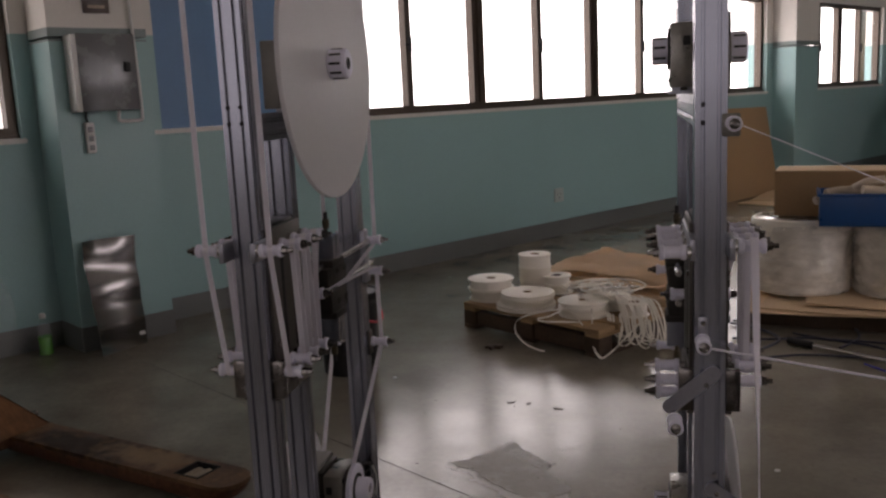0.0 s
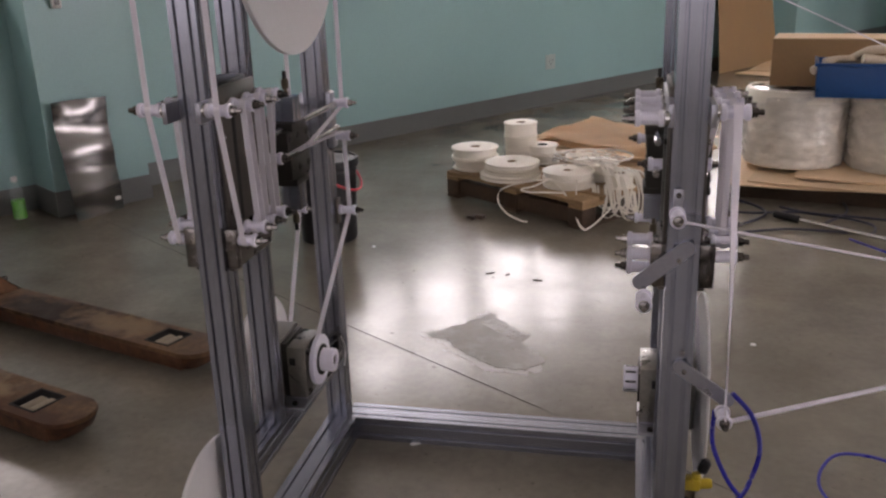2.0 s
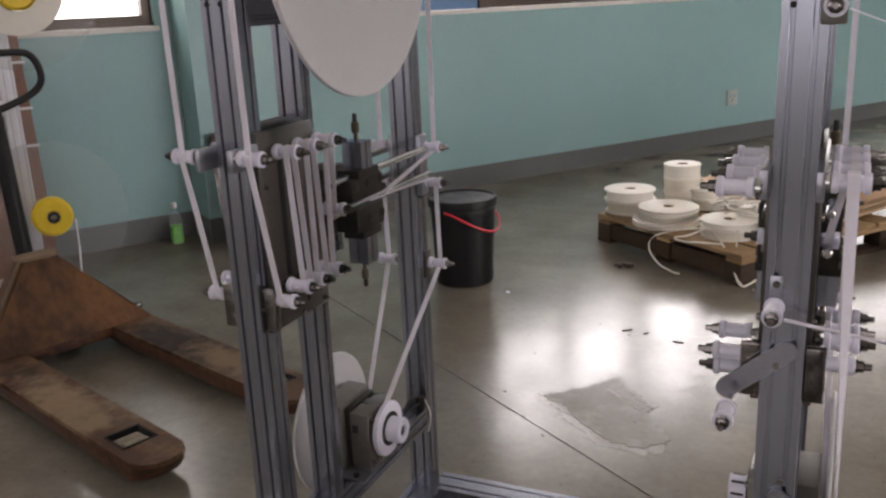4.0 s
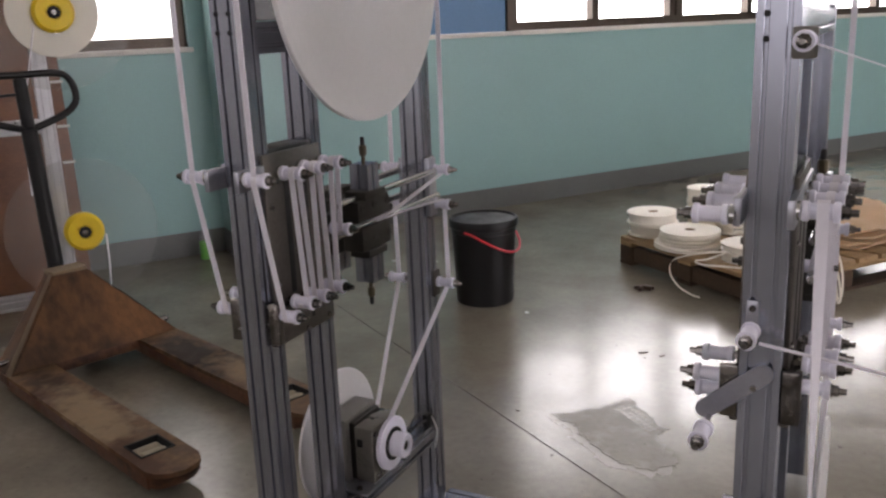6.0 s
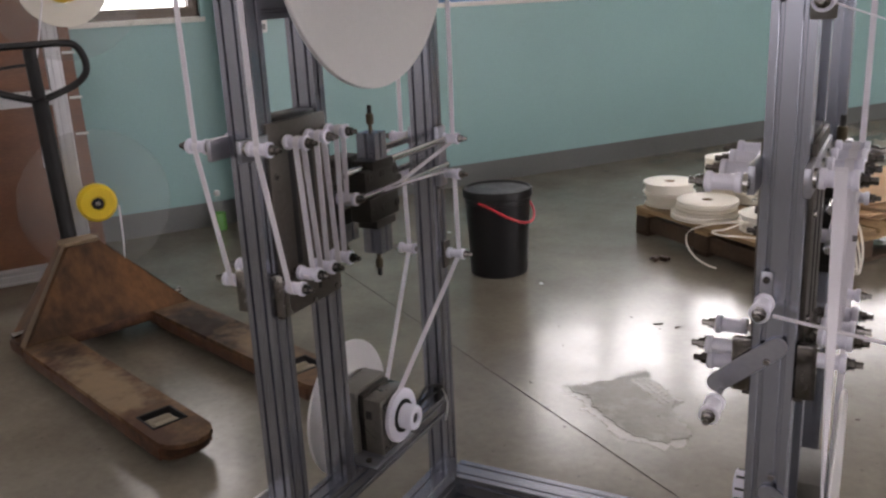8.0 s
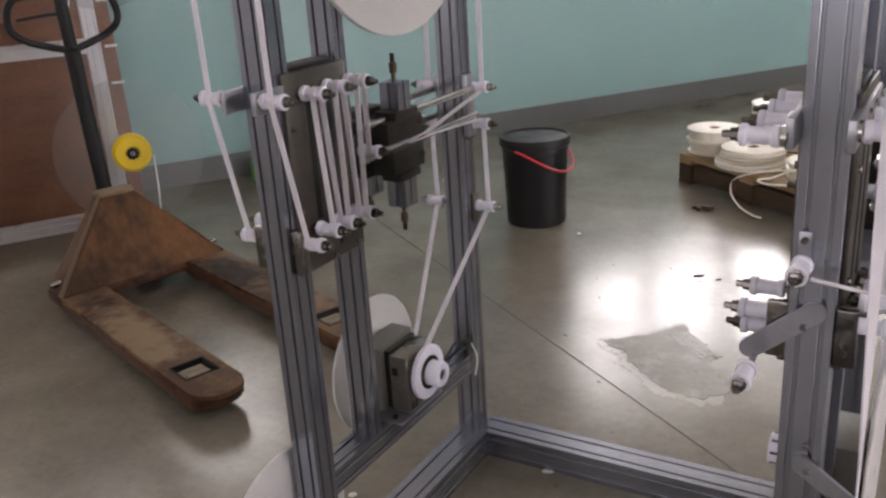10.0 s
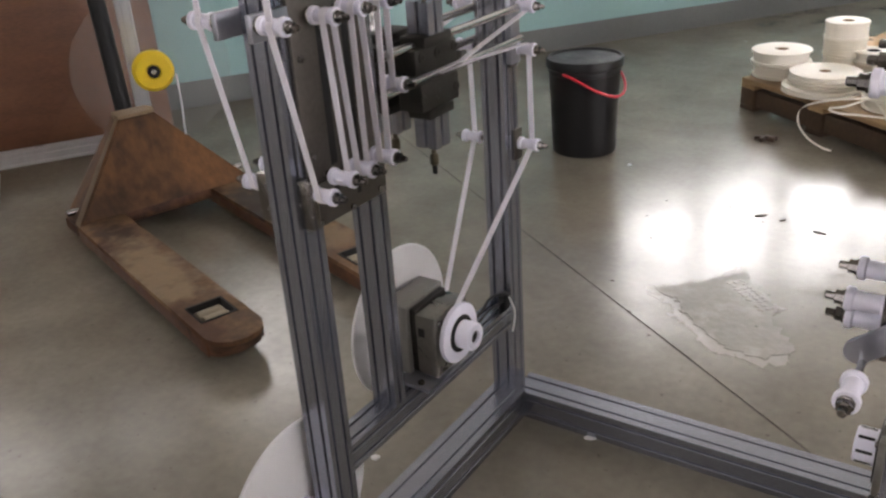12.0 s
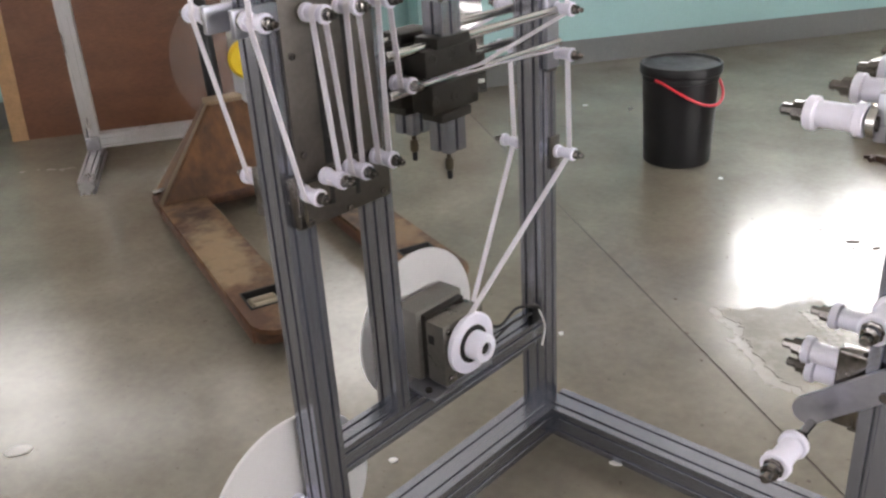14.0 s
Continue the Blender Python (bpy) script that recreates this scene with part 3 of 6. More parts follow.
for i, (a, b) in enumerate(OPENINGS):
    bm = bmesh.new()
    for z in (SILL - 0.028,):
        t = bmesh.new()
        box(t, a - 0.06, b + 0.02, -0.2, 0.018, z, z + 0.026)
        bmesh.ops.bevel(t, geom=t.edges[:], offset=0.005, segments=2, affect="EDGES")
        bmesh.ops.transform(t, matrix=ROOM, verts=t.verts)
        add(bm, t)
    single("window_sill_" + str(i + 1), bm, M["ledge"], (0, 0, 0), "off-white window ledge", "sill", kind="structure")


def window(n, u0, u1, thick, thin, z0=SILL, z1=HEAD):
    """Bronze aluminium window: outer frame, mullions, meeting stiles with latches, panes."""
    w = thing("window_" + str(n), spot(u0, 0, z0), "bronze aluminium sliding window, bright with daylight", "window", kind="structure")
    d0, d1 = -0.13, -0.05
    bm = bmesh.new()
    for b in ((u0, u1, d0, d1, z0, z0 + 0.055), (u0, u1, d0, d1, z1 - 0.05, z1)):
        room_box(bm, *b)
    room_box(bm, u0, u0 + 0.05, d0, d1, z0 + 0.055, z1 - 0.05)
    room_box(bm, u1 - 0.05, u1, d0, d1, z0 + 0.055, z1 - 0.05)
    room_box(bm, u0, u1, d1, d1 + 0.02, z0, z0 + 0.018)
    part("window_frame", bm, M["bronze"], w)
    edges = [u0 + 0.05]
    for u in sorted(thick + thin):
        hw = 0.065 if u in thick else 0.028
        bm = bmesh.new()
        room_box(bm, u - hw, u + hw, d0 + 0.004, d1 - 0.004, z0 + 0.055, z1 - 0.05)
        if u in thick:
            room_box(bm, u - 0.016, u + 0.016, d1 - 0.004, d1 + 0.012, z0 + 0.055, z1 - 0.05)
        mull = part("mullion", bm, M["bronze"], w)
        if u in thin:
            bm = bmesh.new()
            m = ROOM @ Matrix.Translation((u, d1 + 0.012, z0 + 0.50))
            rounded(bm, -0.014, 0.014, -0.016, 0.012, -0.055, 0.055, 0.006, m)
            rounded(bm, -0.05, 0.0, 0.0, 0.014, -0.012, 0.012, 0.004, m)
            part("latch", bm, M["black"], mull, "black window latch")
        edges += [u - hw, u + hw]
    edges.append(u1 - 0.05)
    for a, b in zip(edges[::2], edges[1::2]):
        bm = bmesh.new()
        room_box(bm, a - 0.006, b + 0.006, -0.098, -0.092, z0 + 0.05, z1 - 0.045)
        pane = part("pane", bm, M["glass"], w)
        pane.visible_shadow = False
    return w


window(1, -2.4, 1.87, [-0.95, 0.5], [-1.7, -0.2, 1.18])
window(2, 3.98, 10.1, [5.42, 6.93, 8.45], [4.68, 6.17, 7.69, 9.25])
window(3, 10.95, 13.5, [12.2], [11.6, 12.85])
bm = bmesh.new()
room_box(bm, 2.66, 3.95, -0.10, -0.02, SILL, HEAD)
board = single("window_board", bm, M["blue_board"], spot(2.66, 0, SILL), "blue painted board closing a window opening", "board", kind="structure")
bm = bmesh.new()
room_box(bm, 3.92, 3.985, -0.10, 0.004, SILL, HEAD)
part("edge_strip", bm, M["bronze"], board)

# other walls close the room; unseen window openings are added behind for fill light
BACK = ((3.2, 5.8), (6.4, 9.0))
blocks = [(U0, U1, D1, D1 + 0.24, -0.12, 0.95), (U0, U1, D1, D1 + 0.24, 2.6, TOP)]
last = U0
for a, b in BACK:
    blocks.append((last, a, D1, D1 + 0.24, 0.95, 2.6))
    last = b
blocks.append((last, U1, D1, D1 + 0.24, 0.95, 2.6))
setting("wall_back", "off-white painted wall with window openings added for fill light", "wall", M["white_wall"], *blocks)
# openings in this unseen wall are added to let fill light in
setting("wall_near_end", "off-white painted end wall", "wall", M["white_wall"],
        (U0 - 0.24, U0, -0.24, D1 + 0.24, -0.12, 0.95), (U0 - 0.24, U0, -0.24, D1 + 0.24, 2.65, TOP),
        (U0 - 0.24, U0, -0.24, 3.6, 0.95, 2.65), (U0 - 0.24, U0, 6.0, 6.4, 0.95, 2.65), (U0 - 0.24, U0, 8.8, D1 + 0.24, 0.95, 2.65))
setting("wall_far_end", "teal painted end wall", "wall", M["teal"], (U1, U1 + 0.24, -0.24, D1 + 0.24, -0.12, TOP))
setting("ceiling", "plain off-white ceiling", "ceiling", M["white_wall"], (U0, U1, -0.24, D1 + 0.24, TOP, TOP + 0.15))
# dimmer glow added here to weaken the side window's reflection on the floor
setting("backdrop_side", "dimmed glowing backdrop added outside the side window", "backdrop", M["outside_side"], (U0 - 1, 2.2, -1.3, -1.2, -0.3, 4.0))
setting("backdrop", "bright overcast sky outside the windows", "sky", M["outside"], (2.2, U1 + 1, -1.3, -1.2, -0.3, 4.0))
# the glow outside rises along the windows, up from the dimmed side backdrop
nt = M["outside"].node_tree
geo = nt.nodes.new("ShaderNodeNewGeometry")
run = nt.nodes.new("ShaderNodeVectorMath")
run.operation = "DOT_PRODUCT"
run.inputs[1].default_value = U
ease = nt.nodes.new("ShaderNodeMapRange")
ease.interpolation_type = "SMOOTHSTEP"
ease.inputs[1].default_value, ease.inputs[2].default_value = 2.2, 7.0
ease.inputs[3].default_value, ease.inputs[4].default_value = GLOW_SIDE, GLOW_WINDOW
nt.links.new(geo.outputs["Position"], run.inputs[0])
nt.links.new(run.outputs["Value"], ease.inputs[0])
nt.links.new(ease.outputs[0], nt.nodes["Emission"].inputs["Strength"])
# unseen panel, added to throw fill light through the back openings
setting("backdrop_back", "unseen glowing panel added behind the back openings as fill light", "sky", M["fill_back"], (U0 - 0.5, U1 + 1, D1 + 1.2, D1 + 1.3, -0.3, 4.0))

# glowing panel out of view, added to brighten the machine's front
setting("backdrop_end", "unseen glowing panel added beyond the end openings as fill light", "sky", M["fill_end"], (U0 - 1.3, U0 - 1.2, 1.5, D1 + 1, -0.3, 4.0))

# outlet on the dado
bm = bmesh.new()
rounded(bm, 6.24, 6.36, 0.0, 0.012, 0.30, 0.42, 0.004, ROOM)
outlet = single("wall_outlet", bm, M["outlet"], spot(6.3, 0, 0.36), "white plastic wall outlet on the teal wall", "outlet")
bm = bmesh.new()
for du, dz in ((-0.02, 0.01), (0.02, 0.01), (0, -0.02)):
    room_box(bm, 6.3 + du - 0.003, 6.3 + du + 0.003, 0.010, 0.0125, 0.36 + dz - 0.008, 0.36 + dz + 0.008)
part("socket", bm, M["black"], outlet)


# ---- the ribbon machine ----
S = 0.052
PY0, PY1 = 1.751, 2.378  # middle lines of the front and back posts
LX, RX = -0.607, 0.235
PROFILE = slotted(S, S, 2, 2)
machine = thing("ribbon_machine", (LX, PY0, 0), "aluminium profile machine frame with white nylon rollers and ribbons", "machine")


def profile_bar(name, p, q, outline=PROFILE, parent=None, label=""):
    p, q = Vector(p), Vector(q)
    d = (q - p).normalized()
    side = Vector((1, 0, 0)) if abs(d.x) < 0.5 else Vector((0, 1, 0))
    up = d.cross(side)
    m = Matrix((side, up, d)).transposed().to_4x4()
    m.translation = p
    bm = bmesh.new()
    prism(bm, outline, 0, (q - p).length, m)
    return part(name, bm, M["alu"], parent or machine, label)


FLAT = slotted(S, 0.03, 2, 1)
HB2 = 0.033
TALL_Y = slotted(0.078, 2 * HB2, 2, 2)
PYF, PYB = PY0 + 0.025, PY1
for fx in (LX, RX):
    profile_bar("post", (fx, PYF, 0), (fx, PYF, 1.95))
    profile_bar("post", (fx, PYB, 0), (fx, PYB, 1.95))
    bx = fx + (0.013 if fx == LX else -0.013)
    profile_bar("beam", (bx, PYF + S / 2, HB2), (bx, PYB - S / 2, HB2), TALL_Y)
    profile_bar("beam", (fx, PYF + S / 2, 0.254), (fx, PYB - S / 2, 0.254))
    profile_bar("beam", (fx, PYF + S / 2, 1.222), (fx, PYB - S / 2, 1.222))
    profile_bar("beam", (fx, PYF - S / 2, 1.976), (fx, PYB + S / 2, 1.976))
    profile_bar("middle_post", (fx, 1.945, 0.28), (fx, 1.945, 1.196), FLAT)
profile_bar("base_bar", (LX + S / 2, PYB + 0.012, HB2), (RX - S / 2, PYB + 0.012, HB2), TALL_Y)
profile_bar("top_bar", (LX + S / 2, PYB, 1.976), (RX - S / 2, PYB, 1.976))

# roller: a flanged spool on a bolt, axis along z of its mesh
bm = bmesh.new()
L = 0.043
lathe(bm, ((0.006, 0), (0.0118, 0), (0.0128, 0.001), (0.0128, 0.007), (0.0118, 0.008), (0.0100, 0.0085), (0.0100, L - 0.0085),
           (0.0118, L - 0.008), (0.0128, L - 0.007), (0.0128, L - 0.001), (0.0118, L), (0.006, L)), seg=24)
SPOOL = mesh_of("roller", bm, M["nylon"])
bm = bmesh.new()
lathe(bm, ((0.0042, -0.014), (0.0042, -0.010), (0.0075, -0.0095), (0.0075, -0.004), (0.0055, -0.003), (0.0055, L), (0.0092, L + 0.0005),
           (0.0092, L + 0.003), (0.0078, L + 0.0035), (0.0078, L + 0.010), (0.0046, L + 0.011), (0.0046, L + 0.019), (0.0035, L + 0.020)), seg=8)
BOLT = mesh_of("bolt", bm, M["nut"])


def roller(p, way, spin=0.0):
    """A spool that starts at p and points along way, with its bolt and nuts."""
    m = axis_matrix((0, 0, 0), way) @ pose(0, 0, 0, 0, 0, spin)
    r = piece("roller", SPOOL, machine, p, m)
    b = new("bolt", BOLT)
    b.parent = r
    return r


def belt(pts, across=(1, 0, 0), w=0.0105):
    bm = bmesh.new()
    strap(bm, pts, across, w)
    part("ribbon", bm, M["ribbon"], machine)


TOPS = ((1.720, 1.000), (1.816, 0.995), (1.876, 0.996), (1.936, 0.996))
LOWS = ((1.770, 0.753), (1.812, 0.766), (1.857, 0.766), (1.911, 0.768))
LOWS_RIGHT = ((1.785, 0.748), (1.802, 0.719), (1.850, 0.754))
TOPS_RIGHT = ((1.710, 0.992), (1.808, 0.988), (1.870, 0.990), (1.932, 0.992))
RR = 0.0109


def wrap(y, z, a0, a1, x, r=RR, n=7):
    return [(x, y + r * math.cos(radians(a0 + (a1 - a0) * k / n)), z + r * math.sin(radians(a0 + (a1 - a0) * k / n))) for k in range(n + 1)]


def bolts(points, way, r=0.006, h=0.006, mat="nut"):
    for p in points:
        bm = bmesh.new()
        q = Vector(p)
        lathe(bm, ((r, 0), (r, h * 0.8), (r * 0.85, h)), q, way, 10)
        part("bolt", bm, M[mat], machine)


def station(cx, s, ribbons="all"):
    """Rollers, plate, gripper and ribbons on one side of a frame. s: the side's outward direction along x."""
    X = lambda d: cx + s * d
    out = (s, 0, 0)
    # main plate, slotted, and lower bracket
    bm = bmesh.new()
    rounded(bm, X(0.0265), X(0.0325), 1.778, 1.944, 0.760, 1.030, 0.0012)
    pl = part("plate", bm, M["steel"], machine, "dull machined steel plate")
    for yy in (1.836, 1.890):
        bm = bmesh.new()
        rounded(bm, X(0.0322), X(0.0332), yy - 0.007, yy + 0.007, 0.775, 0.985, 0.0004)
        part("slot", bm, M["rubber"], pl, "long dark slot")
    bm = bmesh.new()
    rounded(bm, X(0.0265), X(0.038), 1.764, 1.948, 0.692, 0.759, 0.002)
    br = part("bracket", bm, M["steel"], machine, "dull steel roller bracket")
    for yy in (1.83, 1.88):
        bm = bmesh.new()
        rounded(bm, X(0.0375), X(0.0388), yy - 0.004, yy + 0.004, 0.715, 0.745, 0.0006)
        part("slot", bm, M["rubber"], br)
    bolts([(X(0.038), 1.785, 0.700), (X(0.038), 1.93, 0.703), (X(0.038), 1.86, 0.698)], out, 0.005, 0.004)
    bolts([(X(0.033), 1.79, 0.80), (X(0.033), 1.79, 0.94)], out, 0.005, 0.004)
    bm = bmesh.new()
    rounded(bm, X(0.0265), X(0.052), 1.756, 1.772, 0.70, 0.775, 0.002)
    part("clamp", bm, M["nut"], machine)
    # upper roller bar
    bm = bmesh.new()
    rounded(bm, X(0.0265), X(0.036), 1.706, 1.776 if (cx, s) == (LX, 1) else 1.952, 0.978, 1.014, 0.0015)
    part("roller_bar", bm, M["alu_plate"], machine, "flat aluminium roller bar")
    for y, z in (TOPS_RIGHT if (cx, s) == (RX, -1) else TOPS):
        bm = bmesh.new()
        lathe(bm, ((0.012, 0), (0.012, 0.006), (0.011, 0.007)), (X(0.034), y, z), out, 18)
        part("boss", bm, M["chrome"], machine)
        roller((X(0.042), y, z), out, rng.uniform(0, 60))
    for y, z in (LOWS if cx == LX or s > 0 else LOWS_RIGHT):
        roller((X(0.047 if y > 1.78 else 0.043), y, z), out, rng.uniform(0, 60))
    # gripper between the posts, on two chromed rods
    for dx, z in ((0.018, 0.905), (0.018, 0.846)):
        bm = bmesh.new()
        rod(bm, (X(dx + 0.024), 1.955, z), (X(dx + 0.024), 2.395, z), 0.0075, 14)
        part("guide_rod", bm, M["chrome"], machine, "chromed guide rod")
    bm = bmesh.new()
    rounded(bm, X(0.0262), X(0.040), 2.362, 2.396, 0.80, 0.935, 0.002)
    part("rod_bracket", bm, M["alu_plate"], machine)
    gy = 2.083
    bm = bmesh.new()
    rounded(bm, X(0.012), X(0.060), gy - 0.062, gy + 0.060, 0.860, 0.902, 0.004)
    rounded(bm, X(0.022), X(0.052), gy + 0.058, gy + 0.088, 0.846, 0.872, 0.003)
    rounded(bm, X(0.014), X(0.064), gy - 0.038, gy + 0.040, 0.900, 0.918, 0.003)
    up = part("jaw", bm, M["dark_steel"], machine, "blackened steel gripper jaw")
    bm = bmesh.new()
    rounded(bm, X(0.012), X(0.060), gy - 0.050, gy + 0.060, 0.798, 0.846, 0.004)
    rounded(bm, X(0.018), X(0.064), gy - 0.036, gy + 0.036, 0.783, 0.799, 0.003)
    part("jaw", bm, M["dark_steel"], machine, "blackened steel gripper jaw")
    for zz in (0.888, 0.82):
        for dy in (-0.045, 0.0, 0.05):
            bm = bmesh.new()
            lathe(bm, ((0.0085, 0), (0.0085, 0.0015), (0.004, 0.0018), (0.004, 0.0006)), (X(0.060), gy + dy, zz), out, 16)
            part("bush", bm, M["dark_steel"], machine)
    for z0, z1, tip in ((0.918, 0.970, 1), (0.728, 0.783, -1)) if s > 0 or cx == RX else ((0.745, 0.783, -1),):
        bm = bmesh.new()
        prism(bm, slotted(0.042, 0.042, 1, 1, 0.006, 0.005), z0, z1, Matrix.Translation((X(0.040), gy, 0)))
        part("air_cylinder", bm, M["alu"], machine, "square aluminium air cylinder")
        zz = z1 if tip > 0 else z0
        bm = bmesh.new()
        lathe(bm, ((0.004, 0), (0.004, 0.014), (0.0065, 0.015), (0.0078, 0.021), (0.0078, 0.034), (0.006, 0.036)), (X(0.040), gy, zz), (0, 0, tip), 14)
        fit_ = part("fitting", bm, M["brass"], machine, "brass air fitting")
        bm = bmesh.new()
        lathe(bm, ((0.0045, 0.036), (0.0045, 0.050), (0.0034, 0.052)), (X(0.040), gy, zz), (0, 0, tip), 12)
        part("fitting_tip", bm, M["rubber"], fit_)
    roller((X(0.014), 1.995, 0.856), out, 20)
    bm = bmesh.new()
    rounded(bm, X(-0.010), X(0.006), 1.965, 2.022, 0.835, 0.882, 0.002)
    part("side_block", bm, M["dark_steel"], machine)
    # back post rollers
    for y, z in ((2.390, 0.907), (2.390, 0.826), (2.397, 0.634)):
        bm = bmesh.new()
        rounded(bm, X(0.0262), X(0.031), y - 0.016, y + 0.014, z - 0.035, z + 0.03, 0.002)
        part("roller_bracket", bm, M["steel"], machine)
        roller((X(0.032 if (cx, s) != (LX, -1) else 0.056), y, z), out, rng.uniform(0, 60))
        if (cx, s) == (LX, -1):
            bm = bmesh.new()
            rod(bm, (X(0.030), y, z), (X(0.058), y, z), 0.005, 10)
            part("spindle", bm, M["nut"], machine)
    xo = 0.055 if (cx, s) != (LX, -1) else 0.080
    # ribbon path
    if ribbons == "none":
        return
    xr = X(0.064)
    path = wrap(1.720, 1.000, 140, 180, xr) + wrap(1.770, 0.753, 180, 340, xr)
    if ribbons == "all":
        belt([(xr, 1.7085, 1.94), (xr, 1.7085, 1.2)] + path[:8] + path[8:])
    xs = X(0.068)
    run = wrap(1.812, 0.766, 180, 360, xs)
    for i in (1, 2, 3):
        run += wrap(*TOPS[i], 180, 0, xs)
        if i < 3:
            run += wrap(*LOWS[i + 1], 180, 360, xs)
    run += wrap(1.995, 0.856, 200, 300, X(0.040))
    run += [(X(0.042), 2.025, 0.852), (X(0.048), gy, 0.853), (X(0.06), 2.15, 0.858)]
    run += wrap(2.390, 0.907, 300, 380, X(xo))
    run += [(X(xo), 2.4035, 1.2), (X(xo), 2.4035, 1.94)]
    belt(run)
    xb = X(xo)
    belt([(X(0.05), 2.10, 0.849), (X(0.055), 2.20, 0.848)] + wrap(2.390, 0.826, 100, 0, xb) + wrap(2.397, 0.634, 0, -35, xb)
         + [(X(0.066), 2.036, 0.385) if (cx, s) != (LX, -1) else (X(xo), 2.235, 0.275)])


def drive(cx, s, z, disc=None, back_disc=None, pulley=True):
    """Gear motor on a beam, with a slotted hub, and a disc where there is one."""
    X = lambda d: cx + s * d
    y = 2.083
    bm = bmesh.new()
    rounded(bm, X(-0.058), X(-0.004), y - 0.064, y + 0.060, z + 0.006, z + 0.150, 0.004)
    part("gear_motor", bm, M["grey_box"], machine, "grey square gear motor")
    bm = bmesh.new()
    rounded(bm, X(-0.004), X(0.010), y - 0.052, y + 0.05, z + 0.012, z + 0.142, 0.002)
    part("spacer", bm, M["dark_steel"], machine)
    bm = bmesh.new()
    rounded(bm, X(0.010), X(0.054), y - 0.056, y + 0.052, z + 0.012, z + 0.136, 0.003)
    gb = part("gearbox", bm, M["gear_steel"], machine, "dull ground steel gearbox")
    bm = bmesh.new()
    rounded(bm, X(0.0535), X(0.058), y - 0.036, y + 0.036, z + 0.048, z + 0.122, 0.002)
    part("face_plate", bm, M["dark_steel"], gb)
    for dz in (0.026, 0.122):
        bm = bmesh.new()
        lathe(bm, ((0.0055, 0), (0.0055, 0.004), (0.004, 0.005)), (X(0.054), y - 0.044, z + dz), (s, 0, 0), 10)
        part("screw", bm, M["nut"], gb)
    bm = bmesh.new()
    rounded(bm, X(0.016), X(0.030), y - 0.0568, y - 0.0555, z + 0.092, z + 0.110, 0.0005)
    part("port", bm, M["rubber"], gb, "small dark port")
    # slotted foot plate that carries the gearbox on the beam
    bm = bmesh.new()
    rounded(bm, X(-0.020), X(0.056), y - 0.090, y + 0.070, z - 0.0003, z + 0.006, 0.001)
    rounded(bm, X(0.012), X(0.050), y - 0.050, y + 0.046, z + 0.006, z + 0.0125, 0.001)
    foot = part("foot_plate", bm, M["alu_plate"], machine, "aluminium foot plate")
    for dy in (-0.078, 0.060):
        bm = bmesh.new()
        lathe(bm, ((0.0065, 0), (0.0065, 0.005), (0.005, 0.0065)), (X(0.030), y + dy, z + 0.006), (0, 0, 1), 10)
        part("screw", bm, M["dark_steel"], foot)
    zc = z + 0.085
    hub_x = 0.058
    if pulley:
        bm = bmesh.new()
        ring_disc(bm, (X(0.062), y, zc), (s, 0, 0), 0.03, 0.058, 0.011)
        part("flange", bm, M["nylon"], machine, "white ribbon wound on the pulley")
        bm = bmesh.new()
        lathe(bm, ((0.036, 0), (0.036, 0.014)), (X(0.061), y, zc), (s, 0, 0), 28)
        part("hub_ring", bm, M["rubber"], machine)
        hub_x = 0.075
    bm = bmesh.new()
    lathe(bm, ((0.013, 0.0), (0.026, 0.0), (0.027, 0.001), (0.027, 0.027), (0.025, 0.030), (0.013, 0.030), (0.011, 0.012)), (X(hub_x), y, zc), (s, 0, 0), 28, cap=False)
    hub = part("hub", bm, M["nylon"], machine, "white slotted plastic hub")
    for k in range(0 if pulley else 8):
        a = radians(45 * k + 12)
        m = axis_matrix((X(hub_x), y, zc), (s, 0, 0)) @ Matrix.Rotation(a, 4, "Z")
        bm = bmesh.new()
        box(bm, 0.0250, 0.0276, -0.0022, 0.0022, 0.004, 0.026, m)
        part("hub_slot", bm, M["rubber"], hub)
    bm = bmesh.new()
    lathe(bm, ((0.011, 0.004), (0.011, 0.026)), (X(hub_x), y, zc), (s, 0, 0), 16)
    part("hub_bore", bm, M["rubber"], hub)
    return y, zc


for fx in (LX, RX):
    bm = bmesh.new()
    rounded(bm, fx - 0.026, fx + 0.026, 1.806, 1.925, 1.000, 1.037, 0.003)
    part("top_block", bm, M["black"], machine, "black block between the plates")
station(LX, 1)
station(LX, -1)
station(RX, -1, "none")
station(RX, 1, "run")
# lower drives, inner sides; the left one holds ribbon
for cx, s in ((LX, 1), (RX, -1)):
    y, zc = drive(cx, s, 0.2805, pulley=cx == LX)
    bm = bmesh.new()
    ring_disc(bm, (cx - s * 0.068, y + 0.006, zc - 0.01), (-s, 0, 0), 0.012, 0.150 if cx == LX else 0.20, 0.006, 64)
    part("disc", bm, M["acryl_white"], machine, "flat white plastic reel disc")
    drive(cx, s, 1.2485, pulley=False)
# outer slotted hub of the upper right drive
bm = bmesh.new()
lathe(bm, ((0.012, 0), (0.030, 0.0), (0.030, 0.028), (0.027, 0.031), (0.012, 0.031)), (RX + 0.062, 2.083, 1.3335), (1, 0, 0), 28)
hub = part("hub", bm, M["nylon"], machine, "white slotted plastic hub")
for k in range(8):
    m = axis_matrix((RX + 0.062, 2.083, 1.3335), (1, 0, 0)) @ Matrix.Rotation(radians(45 * k), 4, "Z")
    bm = bmesh.new()
    box(bm, 0.028, 0.0306, -0.0022, 0.0022, 0.004, 0.027, m)
    part("hub_slot", bm, M["rubber"], hub)
